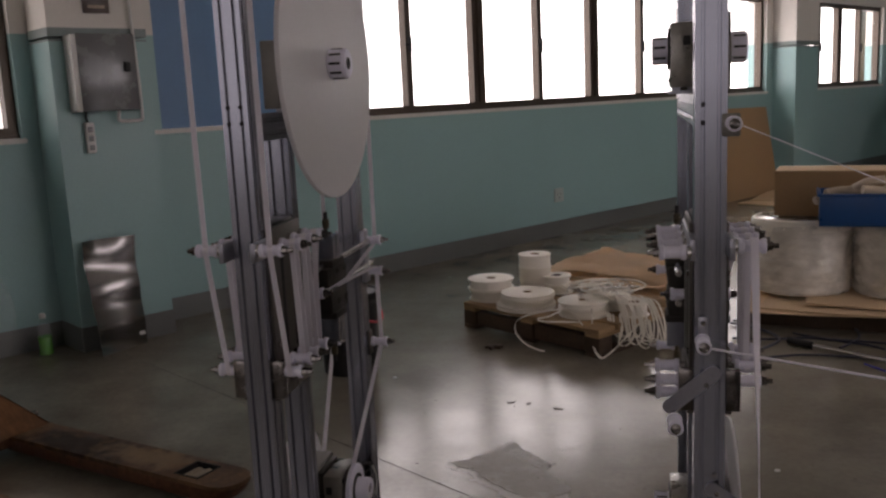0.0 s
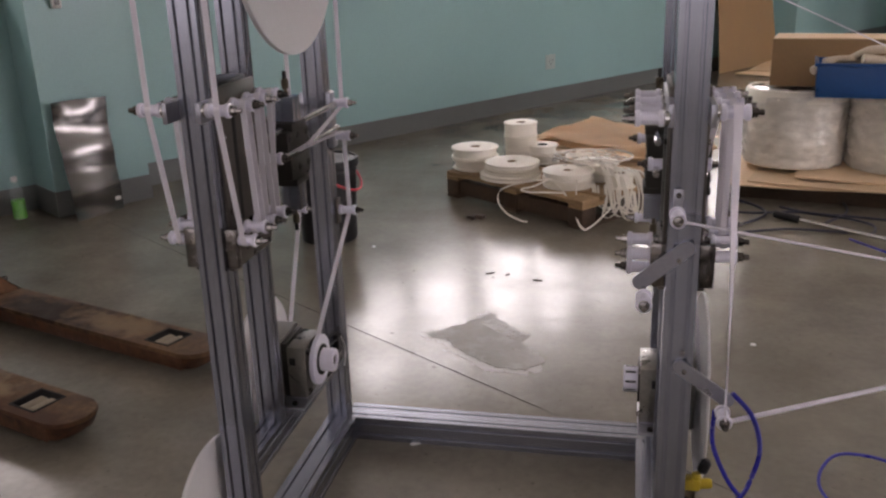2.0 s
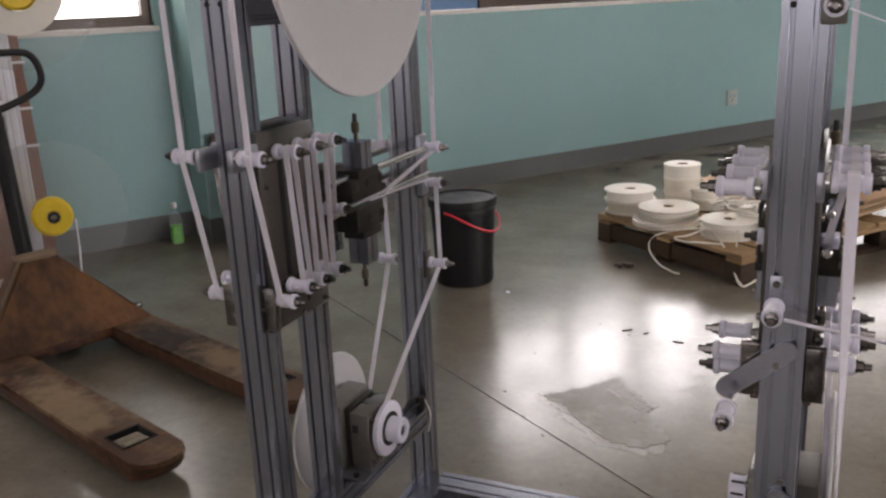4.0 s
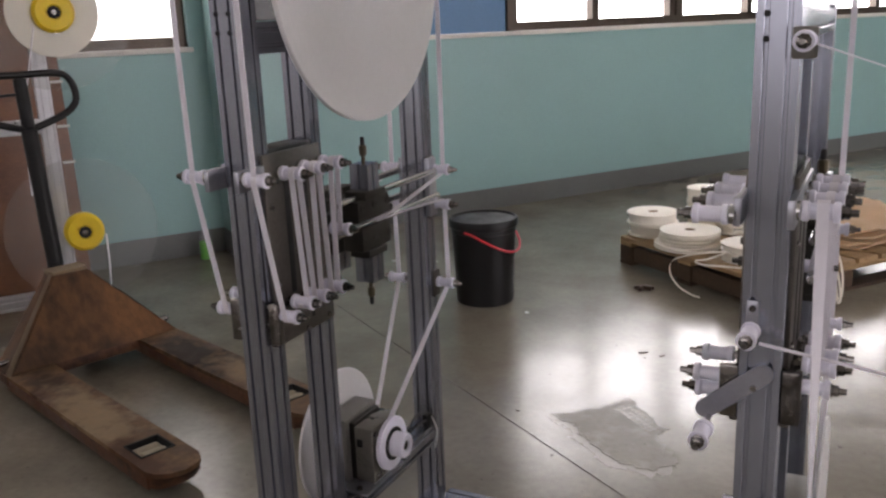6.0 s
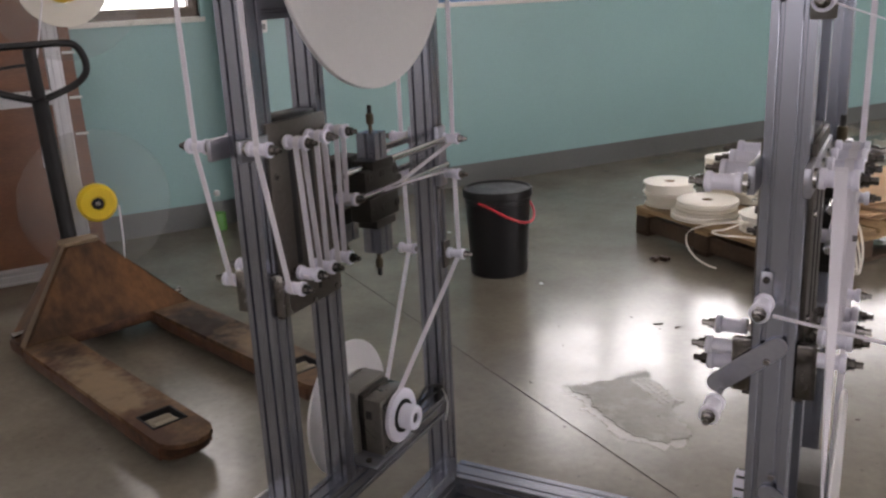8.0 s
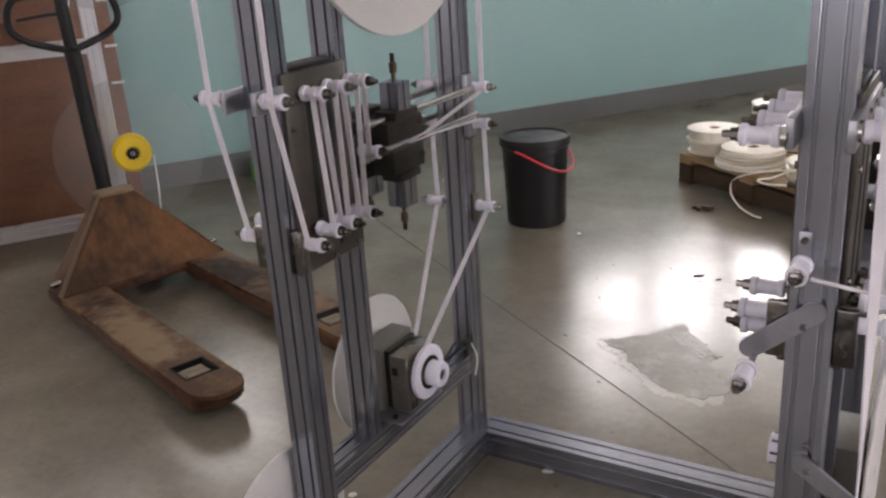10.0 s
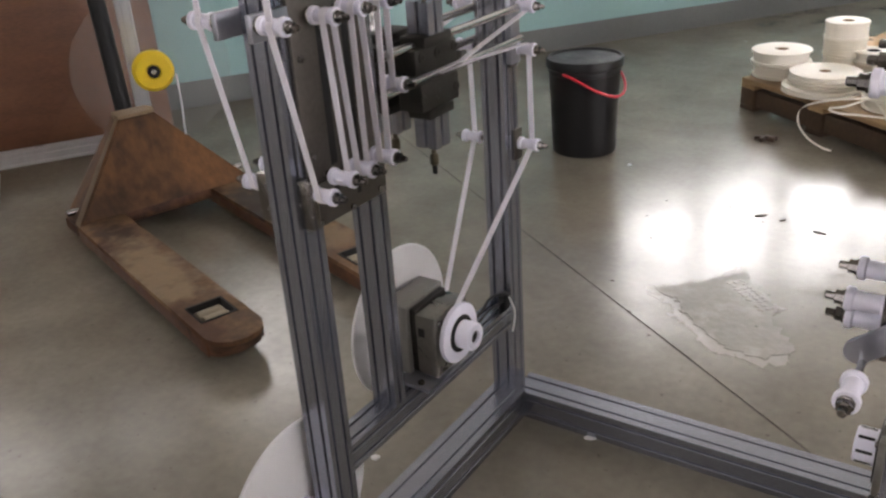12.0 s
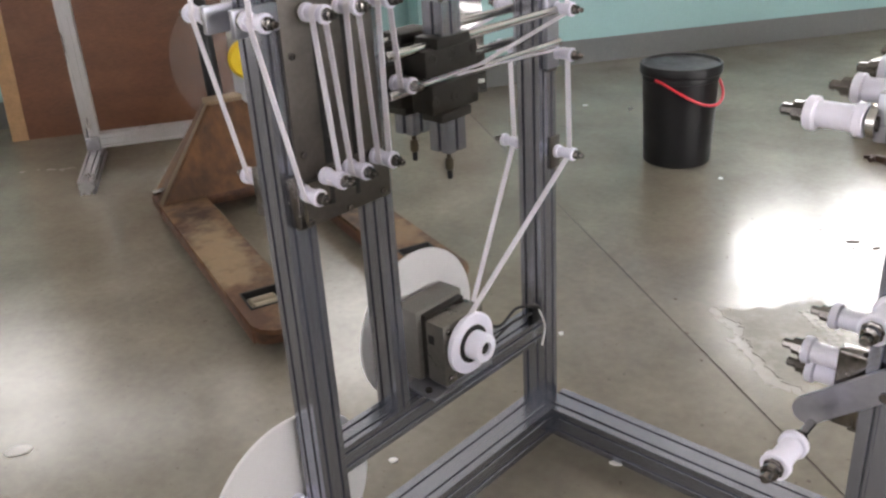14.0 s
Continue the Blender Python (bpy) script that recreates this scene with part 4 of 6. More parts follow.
# large upper disc
bm = bmesh.new()
ring_disc(bm, (-0.530, 2.055, 1.343), (1, 0, 0), 0.02, 0.284, 0.010, 96)
big = part("disc", bm, M["acryl_white"], machine, "large flat white plastic reel disc")
bm = bmesh.new()
HC = Vector((-0.5195, 2.055, 1.343))
lathe(bm, ((0.012, 0), (0.031, 0.0), (0.032, 0.001), (0.032, 0.034), (0.029, 0.038), (0.012, 0.038), (0.011, 0.02)), HC, (1, 0, 0), 32)
part("hub", bm, M["nylon"], big, "white slotted plastic hub")
for k in range(10):
    m = axis_matrix(HC, (1, 0, 0)) @ Matrix.Rotation(radians(36 * k), 4, "Z")
    bm = bmesh.new()
    box(bm, 0.0295, 0.0327, -0.0025, 0.0025, 0.005, 0.030, m)
    part("hub_slot", bm, M["rubber"], big)
bm = bmesh.new()
lathe(bm, ((0.0125, 0.0375), (0.0125, 0.0388)), HC, (1, 0, 0), 18)
part("hub_bore", bm, M["rubber"], big)
# low reel disc at the front post
bm = bmesh.new()
ring_disc(bm, (-0.656, 1.735, 0.170), (1, 0, 0), 0.02, 0.168, 0.007, 80)
low = part("disc", bm, M["acryl_white"], machine, "white plastic reel disc with a round hole")
bm = bmesh.new()
rod(bm, (-0.672, 1.735, 0.170), (-0.632, 1.738, 0.170), 0.0195, 20)
part("disc_hub", bm, M["nylon"], low)
# angle bracket and cable at the left lower beam
bm = bmesh.new()
tube(bm, smooth_line([(-0.575, 2.14, 0.37), (-0.57, 2.20, 0.335), (-0.575, 2.26, 0.345), (-0.575, 2.32, 0.325), (-0.58, 2.35, 0.30)]), 0.003)
part("motor_cable", bm, M["rubber"], machine)
bm = bmesh.new()
rounded(bm, -0.592, -0.578, 2.318, 2.342, 0.28, 0.318, 0.003)
part("cable_clip", bm, M["black"], machine)
bm = bmesh.new()
tube(bm, smooth_line([(-0.58, 2.13, 0.30), (-0.572, 2.19, 0.312), (-0.576, 2.25, 0.318), (-0.582, 2.325, 0.305)]), 0.0026)
part("motor_cable", bm, M["rubber"], machine)
bm = bmesh.new()
tube(bm, smooth_line([(-0.575, 2.335, 0.31), (-0.568, 2.345, 0.27), (-0.572, 2.34, 0.225)]), 0.0022, 6)
part("cable_tie", bm, M["white_plastic"], machine)

# ---- arms, string rollers and hoses on the right post ----
FY = PYF - S / 2  # front face of the front posts


def arm(a, b, w, name="arm"):
    a, b = Vector(a), Vector(b)
    d = (b - a)
    ang = math.atan2(d.z, d.x)
    n = d.length
    pts = []
    for k in range(9):
        t = math.pi / 2 + math.pi * k / 8
        pts.append((w * math.cos(t), w * math.sin(t)))
    for k in range(9):
        t = -math.pi / 2 + math.pi * k / 8
        pts.append((n + w * math.cos(t), w * math.sin(t)))
    m = Matrix.Translation(a) @ Matrix.Rotation(-ang, 4, "Y") @ Matrix.Rotation(radians(90), 4, "X")
    bm = bmesh.new()
    prism(bm, pts, 0.0, 0.006, m)
    return part(name, bm, M["alu_plate"], machine, "flat aluminium arm")


arm((0.240, FY - 0.001, 0.772), (0.168, FY - 0.001, 0.712), 0.0130)
arm((0.240, FY - 0.001, 0.560), (0.320, FY - 0.001, 0.503), 0.0120)
bolts([(0.229, FY - 0.007, 0.752), (0.247, FY - 0.007, 0.553), (0.243, FY - 0.001, 0.585)], (0, -1, 0), 0.0045, 0.004, "nut")
for p in ((0.174, FY - 0.043, 0.702), (0.222, FY - 0.004, 0.831), (0.312, FY - 0.022, 0.491), (0.268, FY + 0.004, 1.200)):
    roller((p[0], p[1] + 0.0, p[2]), (0, -1, 0), 15)
    bm = bmesh.new()
    rod(bm, (p[0], FY + 0.002, p[2]), (p[0], p[1] + 0.0005, p[2]), 0.004, 10)
    part("spindle", bm, M["chrome"], machine)
bm = bmesh.new()
rounded(bm, 0.215, 0.231, FY - 0.004, FY - 0.0005, 0.822, 0.872, 0.002)
part("small_bracket", bm, M["alu_plate"], machine)
bolts([(0.223, FY - 0.0045, 0.862)], (0, -1, 0), 0.0045, 0.006, "nut")
bm = bmesh.new()
rounded(bm, 0.252, 0.281, FY - 0.004, FY - 0.0005, 1.178, 1.216, 0.003)
part("small_bracket", bm, M["grey_box"], machine)
# flat dark discs stand for open holes in the posts, their inner shade painted
bolts([(0.222, FY - 0.0005, 1.232), (0.222, FY - 0.0005, 1.202)], (0, -1, 0), 0.004, 0.0015, "rubber")
bolts([(-0.620, FY - 0.0005, 1.262), (-0.595, FY - 0.0005, 1.262), (-0.620, FY - 0.0005, 1.232), (-0.595, FY - 0.0005, 1.232)], (0, -1, 0), 0.004, 0.0015, "rubber")
# strings that run off to the side
for a, b, w in (((0.282, FY - 0.03, 1.196), (2.55, 4.60, 0.22), 0.0011), ((0.236, FY - 0.03, 0.824), (3.4, 2.68, 0.05), 0.0024), ((0.323, FY - 0.045, 0.485), (3.2, 3.05, 0.72), 0.0040)):
    bm = bmesh.new()
    tube(bm, [Vector(a).lerp(Vector(b), k / 6) - Vector((0, 0, 0.01 * math.sin(math.pi * k / 6))) for k in range(7)], w, 6)
    part("string", bm, M["ribbon"], machine, "white braided string")
# ribbon from the outer right roller to the low arm
bm = bmesh.new()
strap(bm, smooth_line([(RX + 0.066, 1.722, 1.0117), (RX + 0.066, 1.7083, 1.000), (0.304, 1.700, 0.86), (0.307, 1.694, 0.75), (0.310, 1.688, 0.62), (0.312, 1.684, 0.492)], 4), (1, 0, 0), 0.014, across_end=(-0.12, 1, 0))
part("ribbon", bm, M["ribbon"], machine)
bm = bmesh.new()
tube(bm, smooth_line([(0.325, 1.72, 0.53), (0.36, 1.715, 0.49), (0.375, 1.71, 0.43), (0.36, 1.70, 0.37), (0.345, 1.70, 0.33), (0.37, 1.72, 0.27), (0.45, 1.8, 0.12), (0.55, 1.95, 0.012), (0.9, 2.3, 0.012)]), 0.004, 8)
part("air_hose", bm, M["hose"], machine, "blue air hose")
bm = bmesh.new()
tube(bm, smooth_line([(0.30, 1.73, 0.49), (0.30, 1.725, 0.43), (0.325, 1.715, 0.37), (0.355, 1.71, 0.33), (0.40, 1.73, 0.25), (0.5, 1.85, 0.05), (0.7, 2.1, 0.012)]), 0.004, 8)
part("air_hose", bm, M["hose"], machine, "blue air hose")

# yellow and black air valve low on the right post
bm = bmesh.new()
rounded(bm, RX + 0.0265, RX + 0.056, PYF - 0.002, PYF + 0.022, 0.298, 0.322, 0.006)
lathe(bm, ((0.0075, 0), (0.0095, 0.003), (0.0095, 0.024), (0.007, 0.028)), (RX + 0.048, PYF + 0.010, 0.309), (1, 0, 0.12), 16)
lathe(bm, ((0.008, 0), (0.009, 0.003), (0.009, 0.012), (0.006, 0.016)), (RX + 0.046, PYF + 0.010, 0.316), (0.2, 0, 1), 16)
valve = part("air_valve", bm, M["valve"], machine, "yellow air valve with black knob")
bm = bmesh.new()
lathe(bm, ((0.007, 0), (0.010, 0.004), (0.010, 0.022), (0.006, 0.027)), (RX + 0.056, PYF + 0.010, 0.334), (0.35, 0, 1), 16)
part("knob", bm, M["black"], valve)
bm = bmesh.new()
rounded(bm, RX + 0.0265, RX + 0.046, PYF - 0.001, PYF + 0.020, 0.268, 0.2975, 0.003)
part("mount", bm, M["brass"], valve, "dull brass mount")

# ---- bucket ----
BX, BY = -1.222, 4.10
bucket = thing("bucket", (BX, BY, 0), "black plastic bucket with lid and red handle, standing on the floor", "bucket")
bm = bmesh.new()
lathe(bm, ((0.118, 0.002), (0.124, 0.0), (0.128, 0.004), (0.1405, 0.285), (0.1405, 0.30), (0.1440, 0.302), (0.1440, 0.312), (0.141, 0.316), (0.141, 0.33)), (BX, BY, 0), seg=48)
bmesh.ops.scale(bm, vec=(1, 1, 1.08), verts=bm.verts)
part("body", bm, M["black"], bucket)
bm = bmesh.new()
lathe(bm, ((0.150, 0.322), (0.1535, 0.326), (0.1535, 0.352), (0.150, 0.357), (0.143, 0.357), (0.139, 0.349), (0.05, 0.347), (0.0, 0.347)), (BX, BY, 0), seg=48, cap=False)
bmesh.ops.scale(bm, vec=(1, 1, 1.08), verts=bm.verts)
part("lid", bm, M["black"], bucket, "black plastic lid with raised rim")
hd = Vector((0.98, -0.17, 0)).normalized()
side = Vector((-hd.y, hd.x, 0))
pts = []
for k in range(17):
    a = math.pi * k / 16
    pts.append(Vector((BX, BY, 0.341)) + side * (0.147 * math.cos(a)) + hd * (0.165 * math.sin(a)) - Vector((0, 0, 0.095 * math.sin(a) ** 1.5)))
bm = bmesh.new()
tube(bm, pts, 0.0055, 8)
part("handle", bm, M["red"], bucket, "red plastic carrying handle")

# ---- pallet truck ----
F = Vector((0.948, -0.319, 0)).normalized()
LT = Vector((-F.y, F.x, 0))
JO = Vector((-2.25, 2.789, 0))
JM = Matrix(((F.x, LT.x, 0, JO.x), (F.y, LT.y, 0, JO.y), (0, 0, 1, 0), (0, 0, 0, 1)))
truck = thing("pallet_truck", JO, "rusty orange-brown hand pallet truck with black loop handle", "pallet truck")


def jb(*a, r=0.004, m=None):
    bm = bmesh.new()
    rounded(bm, *a, r, JM if m is None else m)
    return bm


turn = math.atan2(F.y, F.x)
for s_, l_, size, colour, amount, seed in (
        (0.36, 0.225, (0.30, 0.125), (0.022, 0.013, 0.009), 0.95, 1.0), (0.20, -0.246, (0.15, 0.075), (0.035, 0.016, 0.010), 0.9, 2.0),
        (0.30, -0.31, (0.12, 0.04), (0.05, 0.018, 0.011), 0.85, 3.0), (0.56, -0.262, (0.32, 0.12), (0.29, 0.215, 0.13), 0.6, 4.0),
        (0.66, 0.25, (0.24, 0.09), (0.25, 0.175, 0.10), 0.5, 6.0), (0.98, -0.30, (0.20, 0.06), (0.06, 0.025, 0.014), 0.8, 7.0)):
    at = JM @ Vector((s_, l_, 0.09)) - JO
    spotted(M["jack"], at, turn, size, colour, amount, seed)
for lat in (-0.2425, 0.2425):
    # fork: a shallow channel with a roller window and a chamfered tip
    w = 0.080
    bm = bmesh.new()
    hole = [(0.965, lat + 0.050), (0.865, lat + 0.050), (0.865, lat - 0.050), (0.965, lat - 0.050)]
    rim2 = [(0.0, lat - w), (1.05, lat - w), (1.085, lat - 0.066), (1.108, lat - 0.04), (1.118, lat), (1.108, lat + 0.04), (1.085, lat + 0.066), (1.05, lat + w), (0.0, lat + w)]
    up_, dn = [], []
    for zz, row in ((0.090, up_), (0.076, dn)):
        row += [bm.verts.new(JM @ Vector((x, y, zz))) for x, y in rim2 + hole]
    n1 = len(rim2)
    for row in (up_, dn):
        r_, h_ = row[:n1], row[n1:]
        bm.faces.new((r_[0], h_[2], h_[1], r_[8]))
        bm.faces.new((r_[0], r_[1], h_[3], h_[2]))
        bm.faces.new((r_[8], h_[1], h_[0], r_[7]))
        bm.faces.new((r_[1], r_[2], r_[3], r_[4], r_[5], r_[6], r_[7], h_[0], h_[3]))
    for k in range(n1):
        bm.faces.new((up_[k], up_[(k + 1) % n1], dn[(k + 1) % n1], dn[k]))
    for k in range(4):
        bm.faces.new((up_[n1 + k], up_[n1 + (k + 1) % 4], dn[n1 + (k + 1) % 4], dn[n1 + k]))
    fork = part("fork", bm, M["jack"], truck, "worn tan-brown fork with dusty top")
    for e in (-1, 1):
        bm = bmesh.new()
        y0, y1 = sorted((lat + e * w, lat + e * (w - 0.006)))
        rounded(bm, 0.0, 1.05, y0, y1, 0.034, 0.0755, 0.002, JM)
        part("flange", bm, M["flange"], fork, "rusty red-brown side flange")
    bm = bmesh.new()
    for a in ((0.862, 0.968, lat - 0.053, lat - 0.048), (0.862, 0.968, lat + 0.048, lat + 0.053), (0.860, 0.866, lat - 0.053, lat + 0.053), (0.963, 0.969, lat - 0.053, lat + 0.053)):
        box(bm, *a, 0.060, 0.0925, JM)
    part("roller_window", bm, M["rubber"], fork, "dark rim of the roller window")
    for sx in (0.893, 0.938):
        bm = bmesh.new()
        rod(bm, JM @ Vector((sx, lat - 0.042, 0.050)), JM @ Vector((sx, lat + 0.042, 0.050)), 0.037 if sx > 0.9 else 0.033, 20)
        part("load_roller", bm, M["load_roller"], fork, "pale nylon load roller")
    # rounded nose that closes the channel below the tip
    bm = bmesh.new()
    nose = [(1.046, lat - w + 0.001), (1.082, lat - 0.067), (1.106, lat - 0.042), (1.116, lat), (1.106, lat + 0.042), (1.082, lat + 0.067), (1.046, lat + w - 0.001)]
    lo = [bm.verts.new(JM @ Vector((1.046 + (x - 1.046) * 0.55, lat + (y - lat) * 0.93, 0.036))) for x, y in nose]
    hi = [bm.verts.new(JM @ Vector((x, y, 0.0757))) for x, y in nose]
    for k in range(7):
        bm.faces.new((lo[k], lo[(k + 1) % 7], hi[(k + 1) % 7], hi[k]))
    bm.faces.new(lo[::-1])
    bm.faces.new(hi)
    part("nose", bm, M["flange"], fork, "rusty rounded fork nose")
# hood
bm = bmesh.new()
def hv(s, l, z):
    return bm.verts.new(JM @ Vector((s, l, z)))
A = [hv(0.045, -0.318, 0.091), hv(0.045, 0.318, 0.091), hv(-0.125, 0.062, 0.372), hv(-0.125, -0.062, 0.372)]
B = [hv(-0.105, -0.318, 0.091), hv(-0.105, 0.318, 0.091), hv(-0.205, 0.062, 0.372), hv(-0.205, -0.062, 0.372)]
for f in ((0, 1, 2, 3), (5, 4, 7, 6), (4, 0, 3, 7), (1, 5, 6, 2), (3, 2, 6, 7), (4, 5, 1, 0)):
    bm.faces.new([(A + B)[i] for i in f])
bmesh.ops.bevel(bm, geom=bm.edges[:], offset=0.006, segments=2, affect="EDGES")
hood = part("hood", bm, M["jack_hood"], truck, "dirty brown sheet-metal hood")
bm = bmesh.new()
prism(bm, [(-0.124, -0.064), (-0.124, 0.064), (-0.16, 0.075), (-0.207, 0.064), (-0.207, -0.064), (-0.16, -0.072)], 0.370, 0.382, JM)
part("top_plate", bm, M["worn"], hood, "bare scuffed top plate")
for e in (-1, 1):
    bm = bmesh.new()
    v = [bm.verts.new(JM @ Vector(p)) for p in ((0.049, e * 0.322, 0.088), (-0.123, e * 0.066, 0.374), (-0.150, e * 0.068, 0.374), (0.004, e * 0.323, 0.088))]
    bm.faces.new(v)
    bmesh.ops.solidify(bm, geom=bm.faces[:], thickness=0.005)
    part("edge_strip", bm, M["worn" if e < 0 else "jack"], hood)
part("cross_plate", jb(-0.10, 0.03, -0.325, 0.325, 0.050, 0.089), M["flange"], truck, "rusty cross plate")
part("axle", jb(-0.16, -0.09, -0.30, 0.30, 0.05, 0.085), M["jack_hood"], truck)
for e in (-1, 1):
    bm = bmesh.new()
    p = JM @ Vector((-0.20, e * 0.055, 0.09))
    q = JM @ Vector((-0.20, e * 0.105, 0.09))
    rod(bm, p, q, 0.09, 28)
    part("steer_wheel", bm, M["rubber"], truck, "dark steering wheel")
    bm = bmesh.new()
    rod(bm, JM @ Vector((-0.05, e * 0.262, 0.115)), JM @ Vector((-0.05, e * 0.328, 0.115)), 0.012, 12)
    part("lever_pin", bm, M["nut"], truck)
bm = bmesh.new()
rod(bm, JM @ Vector((-0.235, 0, 0.15)), JM @ Vector((-0.235, 0, 0.36)), 0.035, 20)
part("pump", bm, M["black"], truck)
bm = bmesh.new()
HB, HT = JM @ Vector((-0.245, 0.0, 0.30)), JM @ Vector((-0.312, 0.0, 0.90))
rod(bm, HB, HT, 0.030, 14)
rod(bm, HT, HT + (HT - HB).normalized() * 0.19, 0.024, 14)
handle = part("handle_shaft", bm, M["black"], truck, "black steel handle shaft")
hz = lambda l, z: JM @ Vector((-0.245 - 0.067 * (z - 0.30) / 0.60, l, z))
loop = [hz(0.0, 0.895), hz(0.07, 0.915), hz(0.15, 0.945), hz(0.195, 0.985), hz(0.198, 1.04), hz(0.175, 1.085), hz(0.13, 1.10), hz(0.0, 1.10), hz(-0.13, 1.10), hz(-0.175, 1.085), hz(-0.198, 1.04), hz(-0.195, 0.985), hz(-0.15, 0.945), hz(-0.07, 0.915), hz(0.0, 0.895)]
bm = bmesh.new()
tube(bm, smooth_line(loop, 5), 0.0135, 10)
part("loop_grip", bm, M["black"], handle, "black loop grip")
bm = bmesh.new()
tube(bm, [hz(-0.17, 1.02), hz(-0.05, 1.03), hz(0.0, 1.03)], 0.006, 8)
part("release_lever", bm, M["black"], handle)

# ---- pallet with reels ----
PE = Vector((0.799, -0.602, 0)).normalized()
PI_ = Vector((-PE.y, PE.x, 0))
PO = Vector((-0.822, 4.90, 0))
PM = Matrix(((PE.x, PI_.x, 0, PO.x), (PE.y, PI_.y, 0, PO.y), (0, 0, 1, 0), (0, 0, 0, 1)))
PL, PW = 0.95, 1.0
pallet = thing("pallet", PO, "weathered wooden pallet with shade painted into its sides, on the floor", "pallet")
w = PW / 7 - 0.02
for k in range(7):
    bm = bmesh.new()
    y0 = k * (PW - w) / 6
    rounded(bm, 0, PL, y0, y0 + w, 0.118, 0.140, 0.003, PM)
    part("deck_board", bm, M["pallet"], pallet)
# lower boards and blocks take the wood with painted shade
for x0 in (0.0, PL / 2 - 0.045, PL - 0.09):
    bm = bmesh.new()
    rounded(bm, x0, x0 + 0.09, 0.0, PW, 0.096, 0.1175, 0.003, PM)
    part("stringer_board", bm, M["pallet"], pallet)
    bm = bmesh.new()
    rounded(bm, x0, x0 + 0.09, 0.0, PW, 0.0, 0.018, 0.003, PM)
    part("bottom_board", bm, M["pallet_shaded"], pallet)
    for y0 in (0.0, PW / 2 - 0.05, PW - 0.1):
        bm = bmesh.new()
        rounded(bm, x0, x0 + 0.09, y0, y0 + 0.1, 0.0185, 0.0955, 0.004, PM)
        part("block", bm, M["pallet_shaded"], pallet)
bm = bmesh.new()
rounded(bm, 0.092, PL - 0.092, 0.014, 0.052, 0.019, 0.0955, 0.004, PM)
part("side_board", bm, M["pallet_shaded"], pallet, "side board with shade painted in")
PT = 0.1405


def reel(x, y, r, z0, h, hole=0.035, layers=2, mat="winding", top="reel", core="kraft", name="ribbon_reel", label="cream reel of wound ribbon lying flat on the pallet", over=0.012):
    rl = thing(name, (x, y, z0), label, "reel", "reels on the pallet")
    step = h / layers
    for k in range(layers):
        za = z0 + k * step
        jig = Vector((rng.uniform(-0.006, 0.006), rng.uniform(-0.006, 0.006), 0))
        bm = bmesh.new()
        c = Vector((x, y, za)) + jig
        lathe(bm, ((hole, 0), (r - over, 0), (r, 0.004), (r, 0.009), (r - over, 0.010), (r - over, step - 0.011), (r, step - 0.010), (r, step - 0.003), (r - 0.003, step - 0.001), (hole + 0.004, step - 0.001), (hole, step - 0.004), (hole, 0)), c, (0, 0, 1), 44, cap=False)
        part("winding", bm, M[mat if layers > 1 and k < layers - 1 else top], rl)
    bm = bmesh.new()
    lathe(bm, ((hole * 0.72, 0.001), (hole, 0.001), (hole, h - 0.004), (hole * 0.72, h - 0.004), (hole * 0.72, 0.001)), (x, y, z0), (0, 0, 1), 24, cap=False)
    part("core", bm, M[core], rl, "brown cardboard core")
    return rl


reel(-0.675, 4.985, 0.128, PT, 0.120, 0.028)
reel(-0.455, 4.785, 0.158, PT, 0.030, 0.05, 1)
reel(-0.455, 4.785, 0.142, PT + 0.031, 0.056, 0.026, 2)
reel(-0.445, 5.150, 0.092, PT, 0.225, 0.030, 3, over=0.003, label="tall cream roll of wound ribbon standing on the pallet")
reel(-0.325, 5.135, 0.085, PT, 0.105, 0.032, 2, core="rubber")
reel(-0.155, 4.630, 0.128, PT, 0.082, 0.026, 2)
reel(-0.02, 4.80, 0.115, PT, 0.09, 0.03, 2)
reel(0.10, 4.62, 0.075, PT, 0.075, 0.03, 1)
# loose ribbon tangled over the front corner
bm = bmesh.new()
rg = random.Random(11)
# strands that hang side by side over the edge and loop back
for q in range(13):
    x, y = 0.035 + 0.017 * q + rg.uniform(-.012, .012), 4.47 - 0.011 * q
    lo = 0.035 + 0.006 * abs(q - 5) + rg.uniform(0, .04)
    sway = rg.uniform(-.035, .03)
    strap(bm, smooth_line([(x - 0.10 - rg.uniform(0, .10), y + 0.26 + rg.uniform(-.05, .05), PT + 0.075), (x - 0.04, y + 0.16, PT + 0.115 + rg.uniform(-.02, .02)), (x + 0.005, y + 0.04, PT + 0.05),
                           (x + 0.02 + sway * 0.4, y - 0.02, 0.10), (x + sway, y - 0.035, lo), (x - 0.035 + sway, y - 0.01, lo + 0.005), (x - 0.05, y + 0.015, 0.115), (x - 0.06, y + 0.08, PT + 0.03)], 6),
          (1, 0.3, 0.1), 0.0085, 0.0006)
